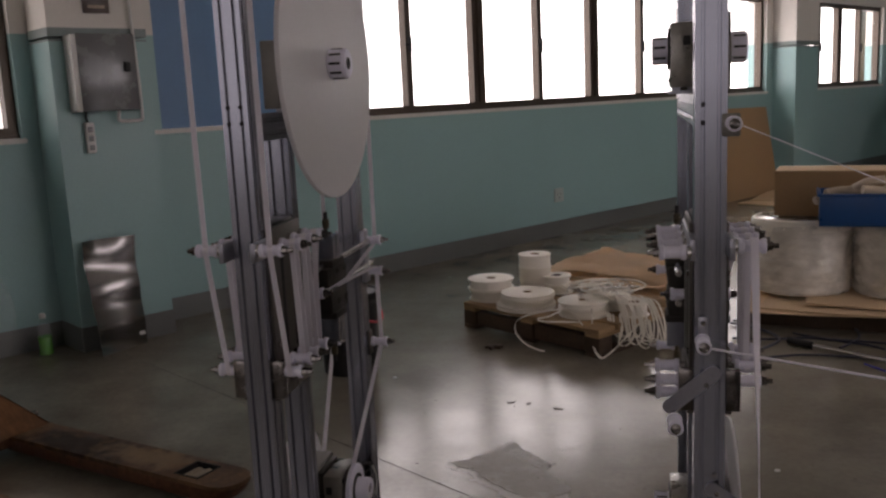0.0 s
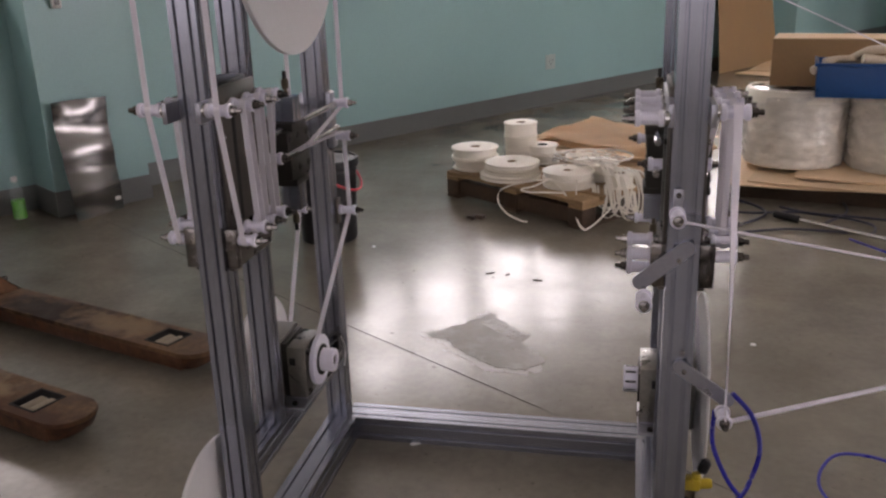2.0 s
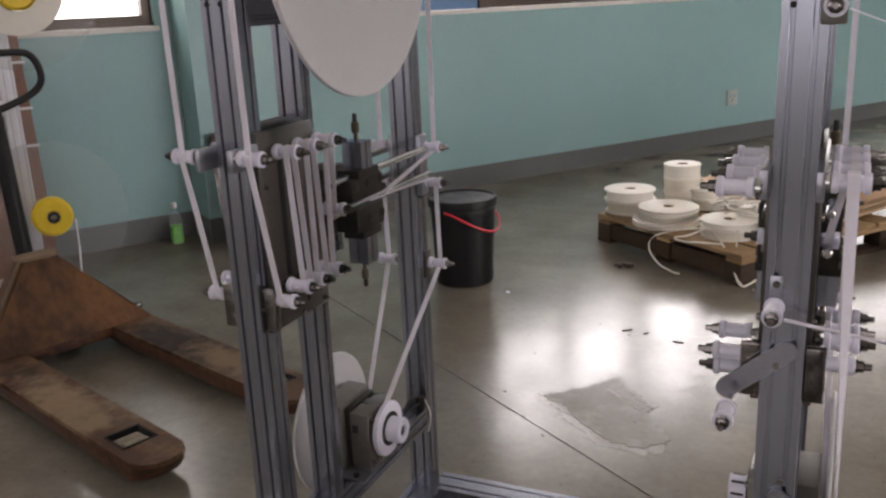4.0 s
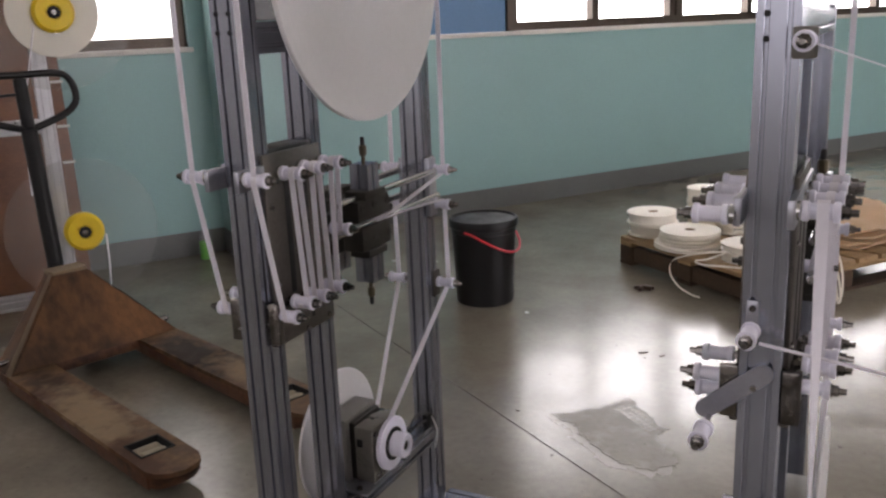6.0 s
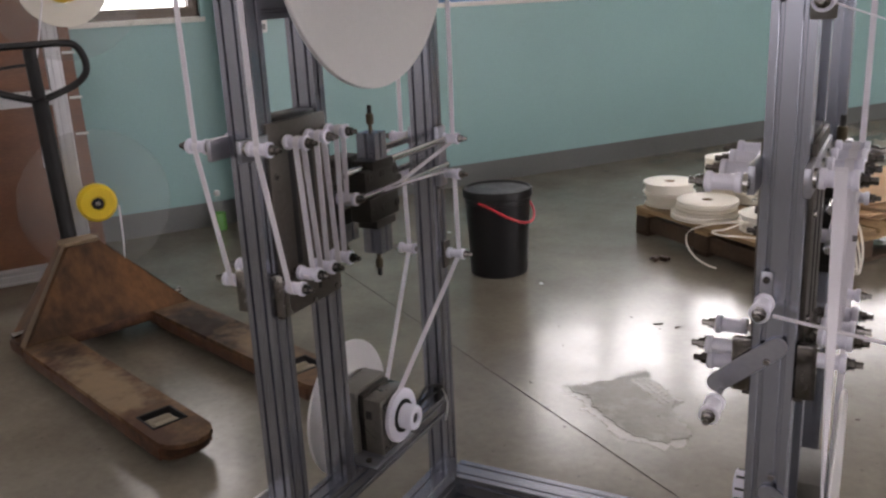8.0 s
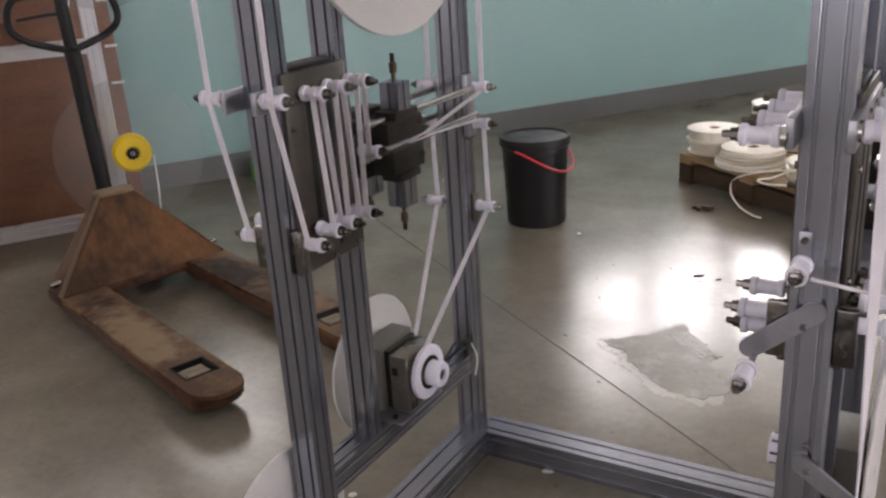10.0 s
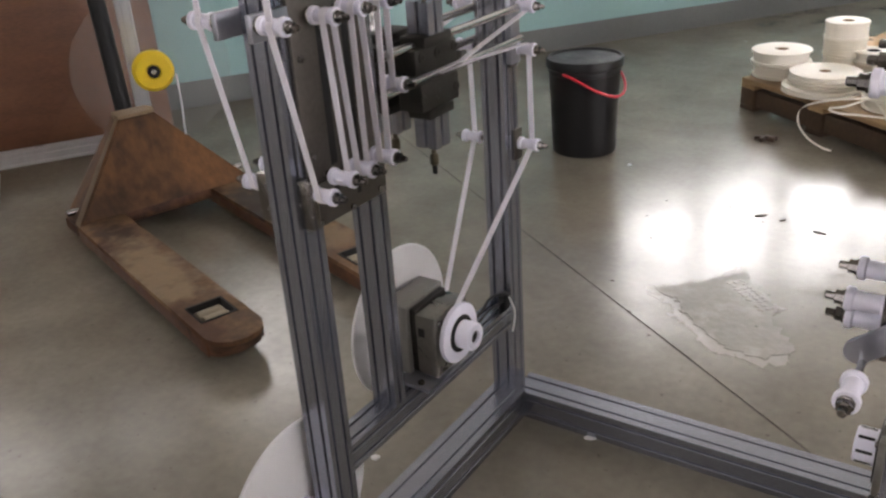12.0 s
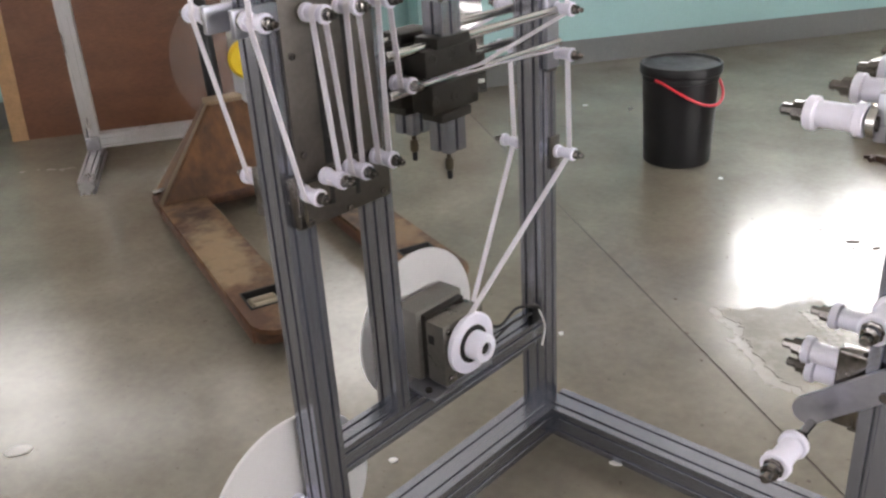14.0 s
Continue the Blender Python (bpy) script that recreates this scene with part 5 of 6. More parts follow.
# long strands drawn down in front into points
for pts in ([(-0.24, 4.56, 0.20), (-0.17, 4.46, 0.165), (-0.11, 4.38, 0.09), (-0.065, 4.32, 0.014), (-0.02, 4.34, 0.02), (0.06, 4.40, 0.085), (0.13, 4.45, 0.15)],
            [(-0.14, 4.62, 0.226), (-0.105, 4.52, 0.20), (-0.098, 4.42, 0.11), (-0.085, 4.35, 0.04), (-0.05, 4.31, 0.010)],
            [(-0.22, 4.52, 0.20), (-0.36, 4.50, 0.185), (-0.47, 4.52, 0.14), (-0.49, 4.55, 0.07), (-0.44, 4.50, 0.025), (-0.37, 4.44, 0.01), (-0.33, 4.42, 0.008)],
            [(-0.24, 4.55, 0.19), (-0.31, 4.50, 0.165), (-0.37, 4.50, 0.150), (-0.33, 4.47, 0.144), (-0.25, 4.47, 0.144), (-0.16, 4.46, 0.146)]):
    strap(bm, smooth_line(pts, 8), (0.5, 0.4, 0.8), 0.0078, 0.0006)
# slack loops lying on the reels
for k in range(7):
    a, cx, cy = rg.uniform(0, 6.28), -0.03 + rg.uniform(-0.12, 0.12), 4.70 + rg.uniform(-0.08, 0.10)
    r1, r2 = rg.uniform(0.08, 0.15), rg.uniform(0.05, 0.10)
    pts = [(cx + r1 * math.cos(a + t), cy + r2 * math.sin(a + t), PT + 0.098 + 0.035 * abs(math.sin(t * 0.5 + k)) + rg.uniform(0, .012)) for t in (5.6 * j / 9 for j in range(10))]
    strap(bm, smooth_line(pts, 6), (0.2, 0.2, 1), 0.009, 0.0006)
single("tangled_ribbon", bm, M["reel"], (-0.02, 4.55, 0.0), "tangle of loose cream ribbon spilling over the pallet edge", "ribbon", kind="stuff")
# crumpled clear film pulled half off the front reel
bm = bmesh.new()
rows = []
for i in range(25):
    row = []
    for j in range(17):
        x, y = -0.23 + 0.33 * i / 24, 4.60 + 0.24 * j / 16
        v = Vector((i * 0.35, j * 0.35, 4))
        lift = 0.045 * (0.5 + noise.noise(v * 0.8)) + 0.022 * abs(noise.noise(v * 2.1))
        row.append(bm.verts.new((x + 0.03 * noise.noise(v + Vector((9, 0, 0))), y + 0.03 * noise.noise(v + Vector((0, 9, 0))), PT + 0.092 + lift)))
    rows.append(row)
for ra, rb in zip(rows, rows[1:]):
    for j in range(16):
        bm.faces.new((ra[j], rb[j], rb[j + 1], ra[j + 1]))
single("plastic_film", bm, M["film"], (-0.07, 4.7, PT), "crumpled clear plastic film lying over the reels", "plastic film")
# cardboard sheets stacked on the back of the pallet
for k in range(6):
    bm = bmesh.new()
    ang = -33 + rg.uniform(-9, 9)
    m = pose(0.10 + rg.uniform(-.04, .04), 5.38 + rg.uniform(-.03, .03), PT + 0.006 + k * 0.016, rg.uniform(-1.0, 1.0), rg.uniform(-1.2, 0.6), ang)
    pts = [(-0.42, -0.26), (-0.38, -0.29), (0.36, -0.30), (0.42, -0.27), (0.43, 0.24), (0.38, 0.30), (-0.36, 0.29), (-0.42, 0.22)]
    if k < 5:
        prism(bm, [(x + rg.uniform(-.015, .015), y + rg.uniform(-.015, .015)) for x, y in pts], 0, 0.006, m)
    else:
        # the top sheet is crumpled, its corner lifted
        rows = [[bm.verts.new((-0.43 + 0.86 * i / 22 + 0.02 * noise.noise(Vector((j * 0.7, i * 0.3, 5))), -0.30 + 0.60 * j / 16 + 0.02 * noise.noise(Vector((i * 0.6, 0, 9))),
                               0.012 + 0.020 * noise.noise(Vector((i * 0.24, j * 0.24, 2))) + 0.012 * abs(noise.noise(Vector((i * 0.5, j * 0.5, 7)))) + 0.05 * max(0, 0.3 - i / 22) * (j / 16))) for j in range(17)] for i in range(23)]
        for ra, rb in zip(rows, rows[1:]):
            for j in range(16):
                bm.faces.new((ra[j], rb[j], rb[j + 1], ra[j + 1]))
        bmesh.ops.solidify(bm, geom=bm.faces[:], thickness=0.003)
        bmesh.ops.transform(bm, matrix=m, verts=bm.verts)
    single("cardboard_sheet", bm, M["kraft_light"], m.translation, "tan cardboard sheet stacked flat on the pallet", "cardboard", "cardboard sheets on the pallet")
bm = bmesh.new()
for k in range(7):
    q = Vector((-0.592 + rg.uniform(-.034, .034), 4.477 + rg.uniform(-.016, .016), 0.0))
    m = Matrix.Translation(q) @ Matrix.Rotation(rg.uniform(0, 3.1), 4, "Z")
    rounded(bm, -0.018, 0.018, -0.007, 0.007, 0.0, rg.uniform(0.008, 0.024), 0.003, m)
single("debris", bm, M["stain"], (-0.592, 4.477, 0), "small dark scrap lying on the floor", "scrap")

# ---- wrapped rolls, carton and blue bin ----
sp = thing("stack_base", (1.1, 5.2, 0), "dark pallet under flattened cardboard", "pallet")
bm = bmesh.new()
SM = pose(1.25, 5.24, 0, 0, 0, -14)
rounded(bm, -0.5, 0.75, -0.36, 0.5, 0.0, 0.09, 0.006, SM)
part("base", bm, M["pallet_shaded"], sp)
for k, (dx, dy, a) in enumerate(((-0.05, 0.0, -8), (0.10, -0.06, -18), (0.3, 0.0, -12))):
    bm = bmesh.new()
    m = pose(1.2 + dx, 5.25 + dy, 0.092 + 0.014 * k, 0, rng.uniform(-1, 1), a)
    prism(bm, [(-0.46, -0.42), (-0.1, -0.45), (0.5, -0.43), (0.62, -0.36), (0.62, 0.4), (-0.4, 0.42), (-0.47, 0.3)], 0, 0.008, m)
    part("cardboard_layer", bm, M["kraft_light"], sp, "flattened tan cardboard")
for i, (x, y, r) in enumerate(((1.00, 5.32, 0.255), (1.53, 5.22, 0.275))):
    wr = thing("wrapped_roll", (x, y, 0.135), "white roll of material bundled in clear stretch wrap", "roll", "wrapped rolls")
    bm = bmesh.new()
    prof = [(r * 0.3, 0.0), (r * 0.97, 0.0)]
    prof += [(r * (1.0 + 0.004 * math.sin(k * 1.7 + i)), 0.012 + 0.355 * k / 26) for k in range(27)]
    prof += [(r * 0.985, 0.38), (r * 0.93, 0.388), (r * 0.3, 0.385)]
    lathe(bm, prof, (x, y, 0.135), (0, 0, 1), 96)
    for v in bm.verts:
        d = Vector((v.co.x - x, v.co.y - y, 0))
        if d.length > r * 0.9:
            ridge = 1 - abs(noise.noise(Vector((v.co.x * 7, v.co.y * 7, v.co.z * 9 + 3 * i))))
            v.co += d.normalized() * (0.008 * ridge ** 3 + 0.006 * noise.noise(Vector((v.co.x * 24, v.co.y * 24, v.co.z * 40))))
    part("body", bm, M["wrap"], wr)
    bm = bmesh.new()
    lathe(bm, ((r * 1.012, 0.335), (r * 1.02, 0.34), (r * 1.02, 0.375), (r * 0.99, 0.394), (r * 0.90, 0.398), (r * 0.88, 0.39)), (x, y, 0.135), (0, 0, 1), 48, cap=False)
    for v in bm.verts:
        v.co.z += 0.006 * noise.noise(v.co * 12)
    part("top_band", bm, M["reel"], wr, "pale edge of the wrapped roll")
carton = thing("carton", (1.15, 5.35, 0.536), "brown cardboard carton standing on the wrapped rolls", "box")
CM = pose(1.24, 5.37, 0.536, 0, 0, -13)
for b in ((-0.36, 0.5, -0.15, -0.144, 0, 0.24), (-0.36, 0.5, 0.144, 0.15, 0, 0.24), (-0.36, -0.354, -0.144, 0.144, 0, 0.235), (0.494, 0.5, -0.144, 0.144, 0, 0.235), (-0.354, 0.494, -0.144, 0.144, 0.0, 0.006)):
    bm = bmesh.new()
    rounded(bm, *b, 0.0015, CM)
    part("panel", bm, M["kraft"], carton)
for b in ((-0.36, 0.5, -0.153, -0.0, 0.241, 0.245), (-0.36, 0.5, 0.002, 0.153, 0.241, 0.245)):
    bm = bmesh.new()
    rounded(bm, *b, 0.001, CM)
    part("flap", bm, M["kraft_light"], carton, "pale top flap")
tray = thing("blue_bin", (1.25, 5.0, 0.536), "dark blue plastic bin filled with tan tubes", "bin")
TM = pose(1.30, 4.99, 0.536, 0, 0, -10)
bm = bmesh.new()
for b in ((-0.27, 0.30, -0.15, -0.144, 0, 0.16), (-0.27, 0.30, 0.144, 0.15, 0, 0.16), (-0.27, -0.264, -0.144, 0.144, 0, 0.16), (0.294, 0.30, -0.144, 0.144, 0, 0.16), (-0.264, 0.294, -0.144, 0.144, 0, 0.008)):
    rounded(bm, *b, 0.002, TM)
part("body", bm, M["blue"], tray)
bm = bmesh.new()
for b in ((-0.282, 0.312, -0.162, -0.150, 0.148, 0.164), (-0.282, -0.27, -0.15, 0.15, 0.148, 0.164)):
    rounded(bm, *b, 0.003, TM)
part("rim", bm, M["blue"], tray)
for k in range(9):
    bm = bmesh.new()
    m = TM @ pose(-0.19 + 0.055 * k, rng.uniform(-0.09, 0.05), 0.125 + 0.028 * (k % 3), rng.uniform(-14, 14), rng.uniform(-25, 20), rng.uniform(-35, 35))
    tube(bm, [m @ Vector(p) for p in smooth_line([(-0.11, 0, 0), (-0.04, 0.012, 0.01), (0.05, -0.01, 0.012), (0.12, 0.006, -0.004)], 5)], 0.022, 12)
    single("tan_tube", bm, M["tan"], m.translation, "tan paper-wrapped tube lying in the blue bin", "tube", "tubes in the bin")
# cardboard against the wall by the far column
bm = bmesh.new()
m = ROOM @ pose(9.62, 0.18, 0.0, 6, 0, 0)
prism(bm, [(-0.80, 0), (0.46, 0), (0.32, 0.98), (-0.76, 1.0)], -0.004, 0.004, m @ pose(0, 0, 0, 90, 0, 0))
single("leaning_cardboard", bm, M["kraft"], spot(9.45, 0.3), "large brown cardboard sheet leaning on the wall", "cardboard")
for k, (u, d, a) in enumerate(((9.3, 0.75, 8), (9.6, 0.62, -12), (9.9, 0.8, 4))):
    bm = bmesh.new()
    m = ROOM @ pose(u, d, 0.004 + 0.012 * k, 0, 0, a)
    prism(bm, [(-0.5, -0.35), (0.45, -0.4), (0.5, 0.3), (-0.45, 0.32)], 0, 0.009, m)
    single("flat_cardboard", bm, M["kraft_light"], m.translation, "flattened tan cardboard lying on the floor", "cardboard", "cardboard on the floor")
# cables and rod on the floor
rc = random.Random(3)
for pts, r, mat in (
        ([(0.62, 5.05), (0.80, 5.0), (0.98, 5.02), (1.12, 5.0), (1.19, 4.9), (1.17, 4.72), (1.05, 4.55)], 0.006, "cable"),
        ([(0.60, 4.98), (0.74, 4.86), (0.80, 4.70), (0.74, 4.56), (0.62, 4.45), (0.5, 4.4)], 0.007, "cable"),
        ([(0.58, 4.70), (0.75, 4.68), (0.95, 4.72), (1.12, 4.64), (1.24, 4.52), (1.2, 4.38), (1.05, 4.40), (0.86, 4.42), (0.66, 4.36)], 0.006, "cable"),
        ([(0.88, 4.80), (1.0, 4.70), (1.18, 4.66), (1.35, 4.6), (1.5, 4.4), (1.7, 4.3)], 0.006, "cable"),
        ([(0.9, 2.30), (1.2, 2.7), (1.35, 3.3), (1.3, 3.9), (1.1, 4.3)], 0.005, "hose")):
    bm = bmesh.new()
    tube(bm, smooth_line([(x, y, r + 0.001 + rc.uniform(0, 0.004)) for x, y in pts], 8), r, 8)
    single("floor_cable", bm, M[mat], (pts[0][0], pts[0][1], 0), "dark blue-black cable snaking over the floor", "cable", "cables on the floor")
rd = thing("metal_rod", (0.85, 4.62, 0.0), "chromed metal rod with black connector lying on the floor", "rod")
bm = bmesh.new()
rod(bm, (0.93, 4.545, 0.018), (1.62, 3.95, 0.018), 0.011, 14)
part("shaft", bm, M["chrome"], rd)
bm = bmesh.new()
rod(bm, (0.83, 4.635, 0.020), (0.93, 4.545, 0.020), 0.018, 14)
part("connector", bm, M["black"], rd)
bm = bmesh.new()
rounded(bm, 12.6, 13.2, 0.5, 1.0, 0.0, 1.0, 0.01, ROOM)
single("cabinet", bm, M["dark_red"], spot(12.9, 0.75), "dark red cabinet far along the wall", "cabinet")

# ---- second frame with clear reels and plywood board ----
stand = thing("reel_stand", (-3.10, 2.95, 0), "aluminium profile stand carrying clear reels with yellow hubs", "stand")
G = Vector((0.536, 0.824, 0)).normalized()
GF = Vector((G.y, -G.x, 0))
P0 = Vector((-3.278, 2.725, 0))
P1 = P0 + G * 0.66
sq = slotted(0.06, 0.06, 2, 2, 0.009, 0.009)


def stand_bar(p, q, name="post"):
    p, q = Vector(p), Vector(q)
    d = (q - p).normalized()
    sd = GF if abs(d.dot(GF)) < 0.5 else G
    up = d.cross(sd)
    m = Matrix((sd, up, d)).transposed().to_4x4()
    m.translation = p
    bm = bmesh.new()
    prism(bm, sq, 0, (q - p).length, m)
    part(name, bm, M["alu_lit"], stand)


for p in (P0, P1):
    stand_bar(p + Vector((0, 0, 0.061)), p + Vector((0, 0, 1.75)))
    stand_bar(p + GF * 0.44 + Vector((0, 0, 0.03)), p - GF * 0.12 + Vector((0, 0, 0.03)), "foot")
    bm = bmesh.new()
    m = Matrix((G, GF, (0, 0, 1))).transposed().to_4x4()
    m.translation = p + GF * 0.031
    rounded(bm, -0.028, 0.028, 0.0, 0.012, 0.062, 0.12, 0.002, m)
    part("corner_bracket", bm, M["alu_plate"], stand)
for z in (0.095, 0.86, 1.72):
    stand_bar(P0 + G * 0.031 + Vector((0, 0, z)), P1 - G * 0.031 + Vector((0, 0, z)), "beam")
for z, rw in ((0.453, 0.0), (1.325, 0.17)):
    c = Vector((-2.579, 3.101, z))
    bm = bmesh.new()
    rod(bm, c - GF * 0.37, c + GF * 0.04, 0.012, 12)
    sh = part("shaft", bm, M["chrome"], stand)
    bm = bmesh.new()
    lathe(bm, ((0.02, -0.02), (0.07, -0.02), (0.078, -0.012), (0.078, 0.02), (0.066, 0.034), (0.03, 0.034), (0.02, 0.02)), c, GF, 32)
    hb = part("hub", bm, M["yellow"], stand, "yellow plastic reel hub")
    bm = bmesh.new()
    lathe(bm, ((0.025, 0.0345), (0.025, 0.037), (0.016, 0.038)), c, GF, 8)
    part("hub_hole", bm, M["rubber"], hb)
    for off in (-0.024, 0.0):
        bm = bmesh.new()
        ring_disc(bm, c + GF * off, GF, 0.0785, 0.30, 0.003, 64)
        part("clear_disc", bm, M["clear"], stand, "clear acrylic reel disc")
    if rw:
        bm = bmesh.new()
        ring_disc(bm, c - GF * 0.019, GF, 0.079, rw, 0.016, 56)
        part("wound_ribbon", bm, M["reel"], stand, "cream ribbon wound on the reel")
bm = bmesh.new()
tube(bm, smooth_line([(-2.52, 3.16, 0.43), (-2.545, 3.18, 0.30), (-2.563, 3.188, 0.175), (-2.56, 3.2, 0.05), (-2.6, 3.25, 0.006), (-2.7, 3.4, 0.006)]), 0.004, 6)
part("string", bm, M["ribbon"], stand)
bm = bmesh.new()
tube(bm, [(-2.60, 3.02, 1.27), (-2.72, 3.0, 0.9), (-2.78, 3.04, 0.60)], 0.003, 6)
part("string", bm, M["ribbon"], stand)
bw = thing("plywood_panel", spot(0.6, 0.26), "red-brown plywood panel leaning on the wall", "panel")
bm = bmesh.new()
m = ROOM @ pose(-0.06, 0.27, 0.0, 8.5, 0, 0)
rounded(bm, 0.075, 1.25, -0.018, 0.0, 0.0, 1.75, 0.002, m)
part("sheet", bm, M["plywood"], bw)
bm = bmesh.new()
rounded(bm, 0.0, 0.075, -0.03, 0.004, 0.0, 1.75, 0.003, m)
part("edge_batten", bm, M["pine"], bw, "pale pine batten")
for z in (0.35, 0.62, 0.80, 1.02):
    bm = bmesh.new()
    rounded(bm, 1.20, 1.26, 0.0, 0.002, z, z + 0.012, 0.0005, m)
    part("staple", bm, M["white_plastic"], bw)

# ---- things at the near column ----
FC = 0.285
pl0, pl1 = Vector((-2.623, 4.217, 0.0)), Vector((-2.536, 4.51, 0.0))
sheet = thing("steel_sheet", pl0, "shiny bent stainless steel sheet leaning on the column", "sheet")
bm = bmesh.new()
rows = []
for i in range(15):
    f = i / 14
    row = []
    for j in range(9):
        g = j / 8
        p = pl0.lerp(pl1, g) + N * ((0.15 - 0.09 * g) * f + 0.007 * math.sin(math.pi * f * 6.0 + 0.6 * g) + 0.004 * math.sin(6 * g) - 0.035 * max(0, f - 0.86) / 0.14 * (2 * g - 1) ** 2) + Vector((0, 0, 0.60 * f))
        row.append(bm.verts.new(p))
    rows.append(row)
for a, b in zip(rows, rows[1:]):
    for j in range(8):
        bm.faces.new((a[j], a[j + 1], b[j + 1], b[j]))
bmesh.ops.solidify(bm, geom=bm.faces[:], thickness=0.003)
part("plate", bm, M["stainless"], sheet)
for q in (0.1, 0.9):
    bm = bmesh.new()
    p = pl0.lerp(pl1, 0.9) + N * (0.07 * q - 0.004) + Vector((0, 0, 0.60 * q))
    rounded(bm, -0.016, 0.016, -0.002, 0.002, -0.01, 0.01, 0.001, Matrix.Translation(p) @ Matrix.Rotation(ALONG, 4, "Z"))
    part("sticker", bm, M["white_plastic"], sheet, "small white sticker")
bt = thing("bottle", (-2.98, 4.245, 0), "clear plastic bottle with green liquid on the floor", "bottle")
bm = bmesh.new()
lathe(bm, ((0.034, 0.0), (0.037, 0.004), (0.037, 0.125), (0.030, 0.155), (0.015, 0.185), (0.013, 0.215)), (-2.98, 4.245, 0), seg=20)
part("body", bm, M["pet"], bt)
bm = bmesh.new()
lathe(bm, ((0.031, 0.004), (0.034, 0.008), (0.034, 0.10), (0.033, 0.102)), (-2.98, 4.245, 0), seg=20)
part("liquid", bm, M["green"], bt, "green liquid")
bm = bmesh.new()
lathe(bm, ((0.016, 0.2), (0.016, 0.222), (0.014, 0.225)), (-2.98, 4.245, 0), seg=16)
part("cap", bm, M["white_plastic"], bt)
# switch box with conduit, power strip and sign on the column face
pb = thing("switch_box", spot(2.2, FC, 1.45), "grey enamel switch box with white conduit on the column", "electrical box")
bm = bmesh.new()
rounded(bm, 2.06, 2.37, FC, FC + 0.09, 1.27, 1.665, 0.006, ROOM)
part("body", bm, M["grey_paint"], pb)
bm = bmesh.new()
rounded(bm, 2.03, 2.058, FC, FC + 0.10, 1.27, 1.66, 0.004, ROOM)
part("cover_strip", bm, M["white_plastic"], pb, "white plastic strip")
bm = bmesh.new()
rounded(bm, 2.30, 2.33, FC + 0.09, FC + 0.105, 1.47, 1.52, 0.004, ROOM)
part("knob", bm, M["black"], pb)
bm = bmesh.new()
tube(bm, smooth_line([spot(2.395, FC + 0.02, 1.95), spot(2.395, FC + 0.02, 1.75), spot(2.405, FC + 0.02, 1.4), spot(2.405, FC + 0.02, 1.24), spot(2.39, FC + 0.02, 1.215), spot(2.28, FC + 0.03, 1.215), spot(2.265, FC + 0.04, 1.24), spot(2.27, FC + 0.05, 1.28)], 5), 0.009, 10)
part("conduit", bm, M["white_plastic"], pb, "white conduit")
ps = thing("power_strip", spot(2.11, FC, 1.1), "white power strip hanging on the column", "power strip")
bm = bmesh.new()
rounded(bm, 2.085, 2.135, FC, FC + 0.03, 1.055, 1.215, 0.008, ROOM)
part("body", bm, M["white_plastic"], ps)
for k in range(3):
    bm = bmesh.new()
    rounded(bm, 2.097, 2.123, FC + 0.029, FC + 0.032, 1.07 + k * 0.047, 1.10 + k * 0.047, 0.002, ROOM)
    part("socket", bm, M["grey_paint"], ps)
bm = bmesh.new()
tube(bm, smooth_line([spot(2.11, FC + 0.012, 1.21), spot(2.10, FC + 0.012, 1.245), spot(2.10, FC + 0.03, 1.275)]), 0.005, 8)
part("cord", bm, M["black"], ps)
bm = bmesh.new()
rounded(bm, 2.15, 2.29, FC, FC + 0.006, 1.775, 1.90, 0.002, ROOM)
sg = single("small_sign", bm, M["stain"], spot(2.22, FC, 1.8), "small dark sign on the column", "sign")
bm = bmesh.new()
room_box(bm, 2.175, 2.265, FC + 0.0062, FC + 0.008, 1.80, 1.815)
part("text_bar", bm, M["tan"], sg)

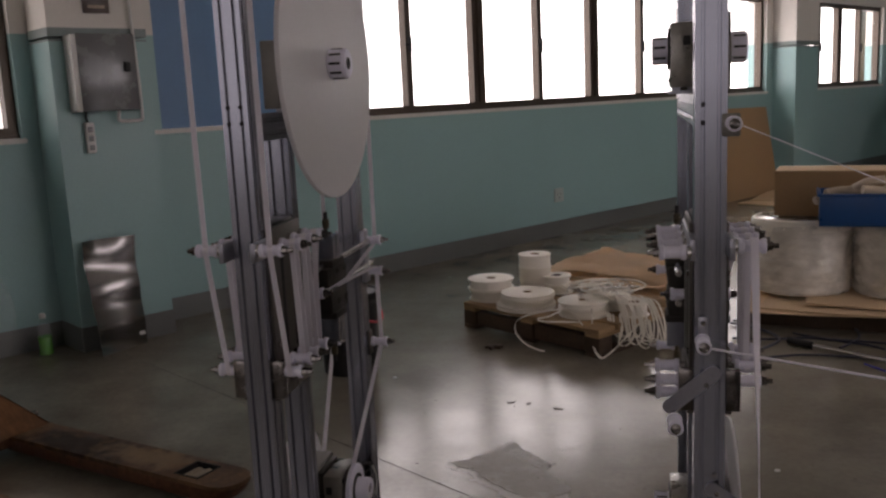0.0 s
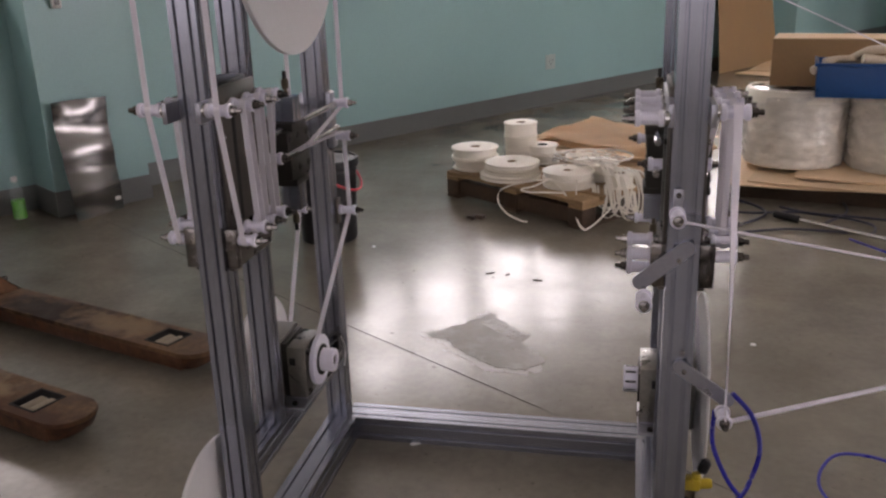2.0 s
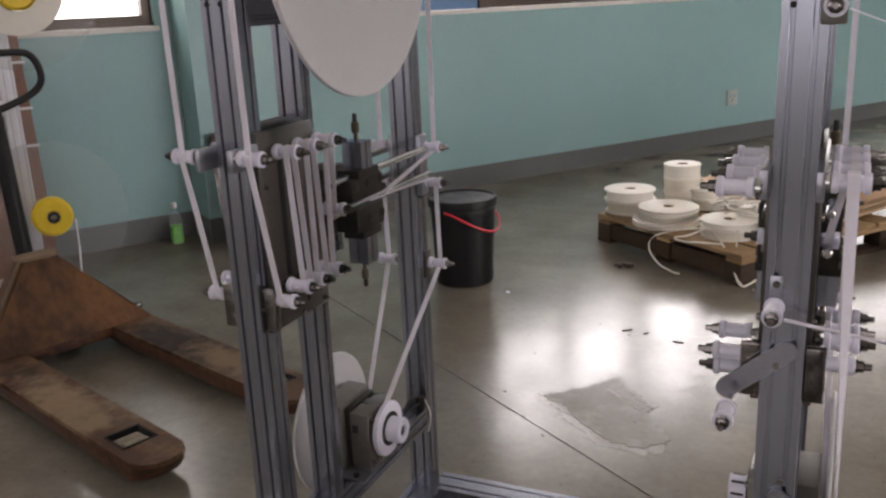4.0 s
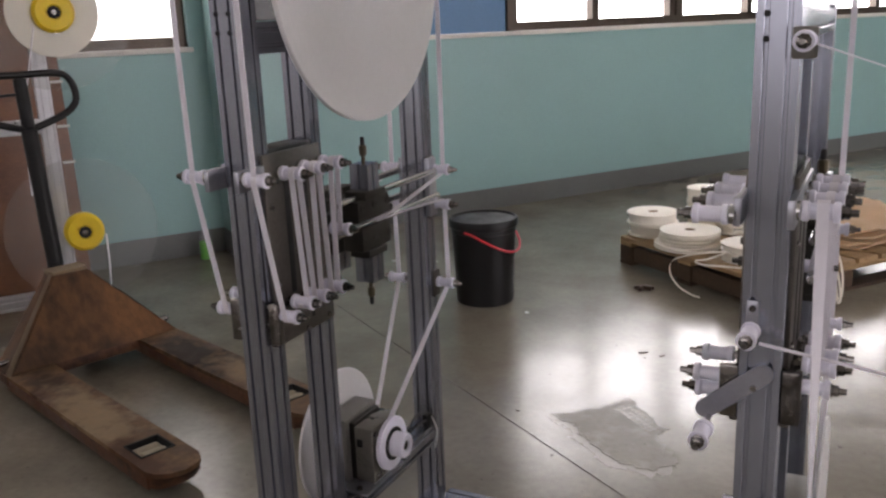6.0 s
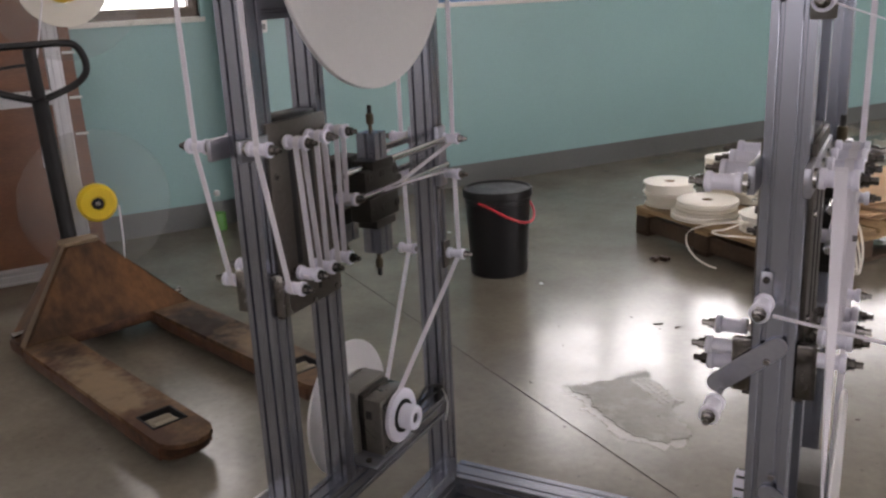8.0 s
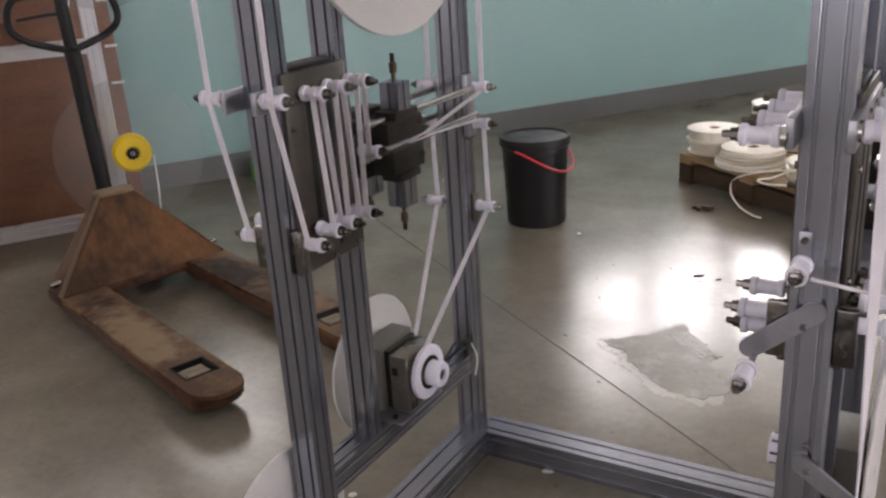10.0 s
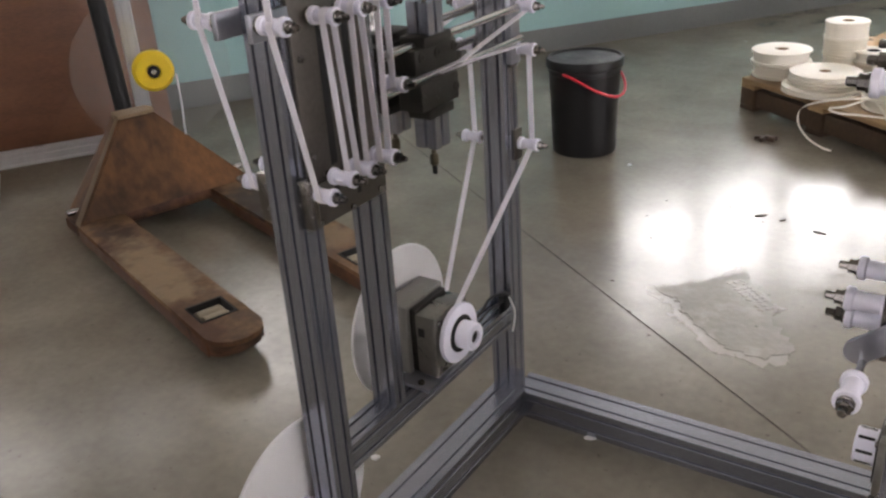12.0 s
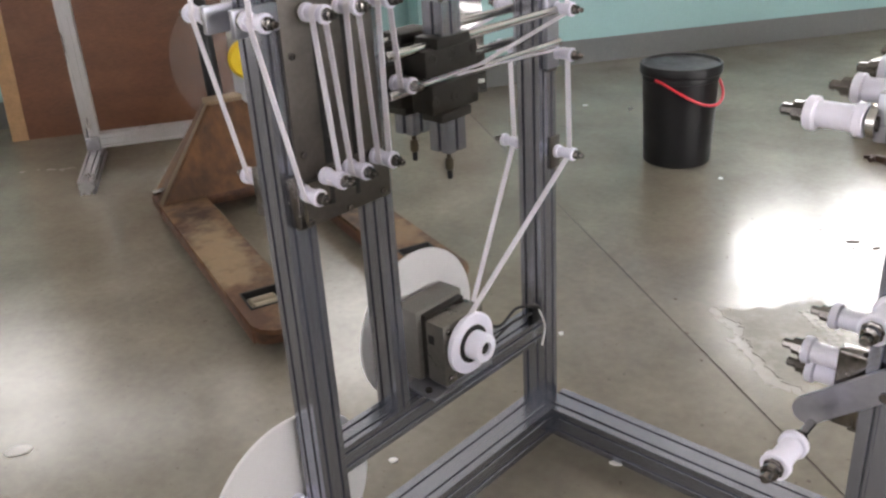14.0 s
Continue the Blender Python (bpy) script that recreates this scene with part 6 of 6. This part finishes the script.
# ---- small scraps on the floor ----
rs = random.Random(21)
for k, (x, y, a, b) in enumerate(((-0.39, 2.349, 0.018, 0.007), (-0.315, 2.372, 0.014, 0.006), (-1.456, 1.565, 0.03, 0.02), (-1.951, 4.542, 0.014, 0.01), (-1.737, 4.601, 0.012, 0.01),
                                  (-0.976, 3.985, 0.012, 0.008), (-0.79, 2.713, 0.008, 0.007), (-0.765, 2.067, 0.01, 0.008), (0.56, 3.12, 0.01, 0.01), (-0.326, 3.694, 0.014, 0.006), (-0.40, 3.70, 0.02, 0.006), (-0.20, 3.64, 0.022, 0.005))):
    bm = bmesh.new()
    ang = rs.uniform(0, 3.1)
    pts = []
    for j in range(8):
        t = 6.283 * j / 8
        px, py = a * math.cos(t) * rs.uniform(0.8, 1.15), b * math.sin(t) * rs.uniform(0.8, 1.15)
        pts.append((x + px * math.cos(ang) - py * math.sin(ang), y + px * math.sin(ang) + py * math.cos(ang)))
    prism(bm, pts, 0.0, 0.003)
    dark = k >= 9
    single("scrap", bm, M["dirt" if dark else "white_plastic"], (x, y, 0), "small dark scuffed scrap on the floor" if dark else "small white scrap on the floor", "scrap", "scraps on the floor")

# dark flecks of dirt round the mortar patch
for k in range(18):
    x, y = rs.uniform(-0.75, 0.35), rs.uniform(2.5, 4.3)
    a = rs.uniform(0.003, 0.007)
    bm = bmesh.new()
    ang = rs.uniform(0, 3.1)
    pts = [(x + a * rs.uniform(0.7, 1.3) * math.cos(6.283 * j / 7 + ang), y + a * 0.6 * rs.uniform(0.7, 1.3) * math.sin(6.283 * j / 7 + ang)) for j in range(7)]
    prism(bm, pts, 0.0, 0.0015)
    single("dirt_fleck", bm, M["dirt"], (x, y, 0), "small dark fleck of dirt on the floor", "dirt", "flecks on the floor")

# loop of blue hose rising off the floor
bm = bmesh.new()
tube(bm, smooth_line([(0.70, 2.10, 0.006), (0.62, 2.24, 0.012), (0.615, 2.31, 0.03), (0.66, 2.37, 0.05), (0.73, 2.38, 0.05), (0.80, 2.37, 0.035), (0.86, 2.33, 0.008), (0.90, 2.25, 0.006)], 6), 0.004, 8)
tube(bm, smooth_line([(0.79, 2.20, 0.006), (0.80, 2.36, 0.012), (0.82, 2.50, 0.04), (0.88, 2.60, 0.05), (0.98, 2.62, 0.03), (1.08, 2.55, 0.006)], 6), 0.004, 8)
single("floor_hose", bm, M["hose"], (0.70, 2.10, 0), "blue air hose looping over the floor", "hose")
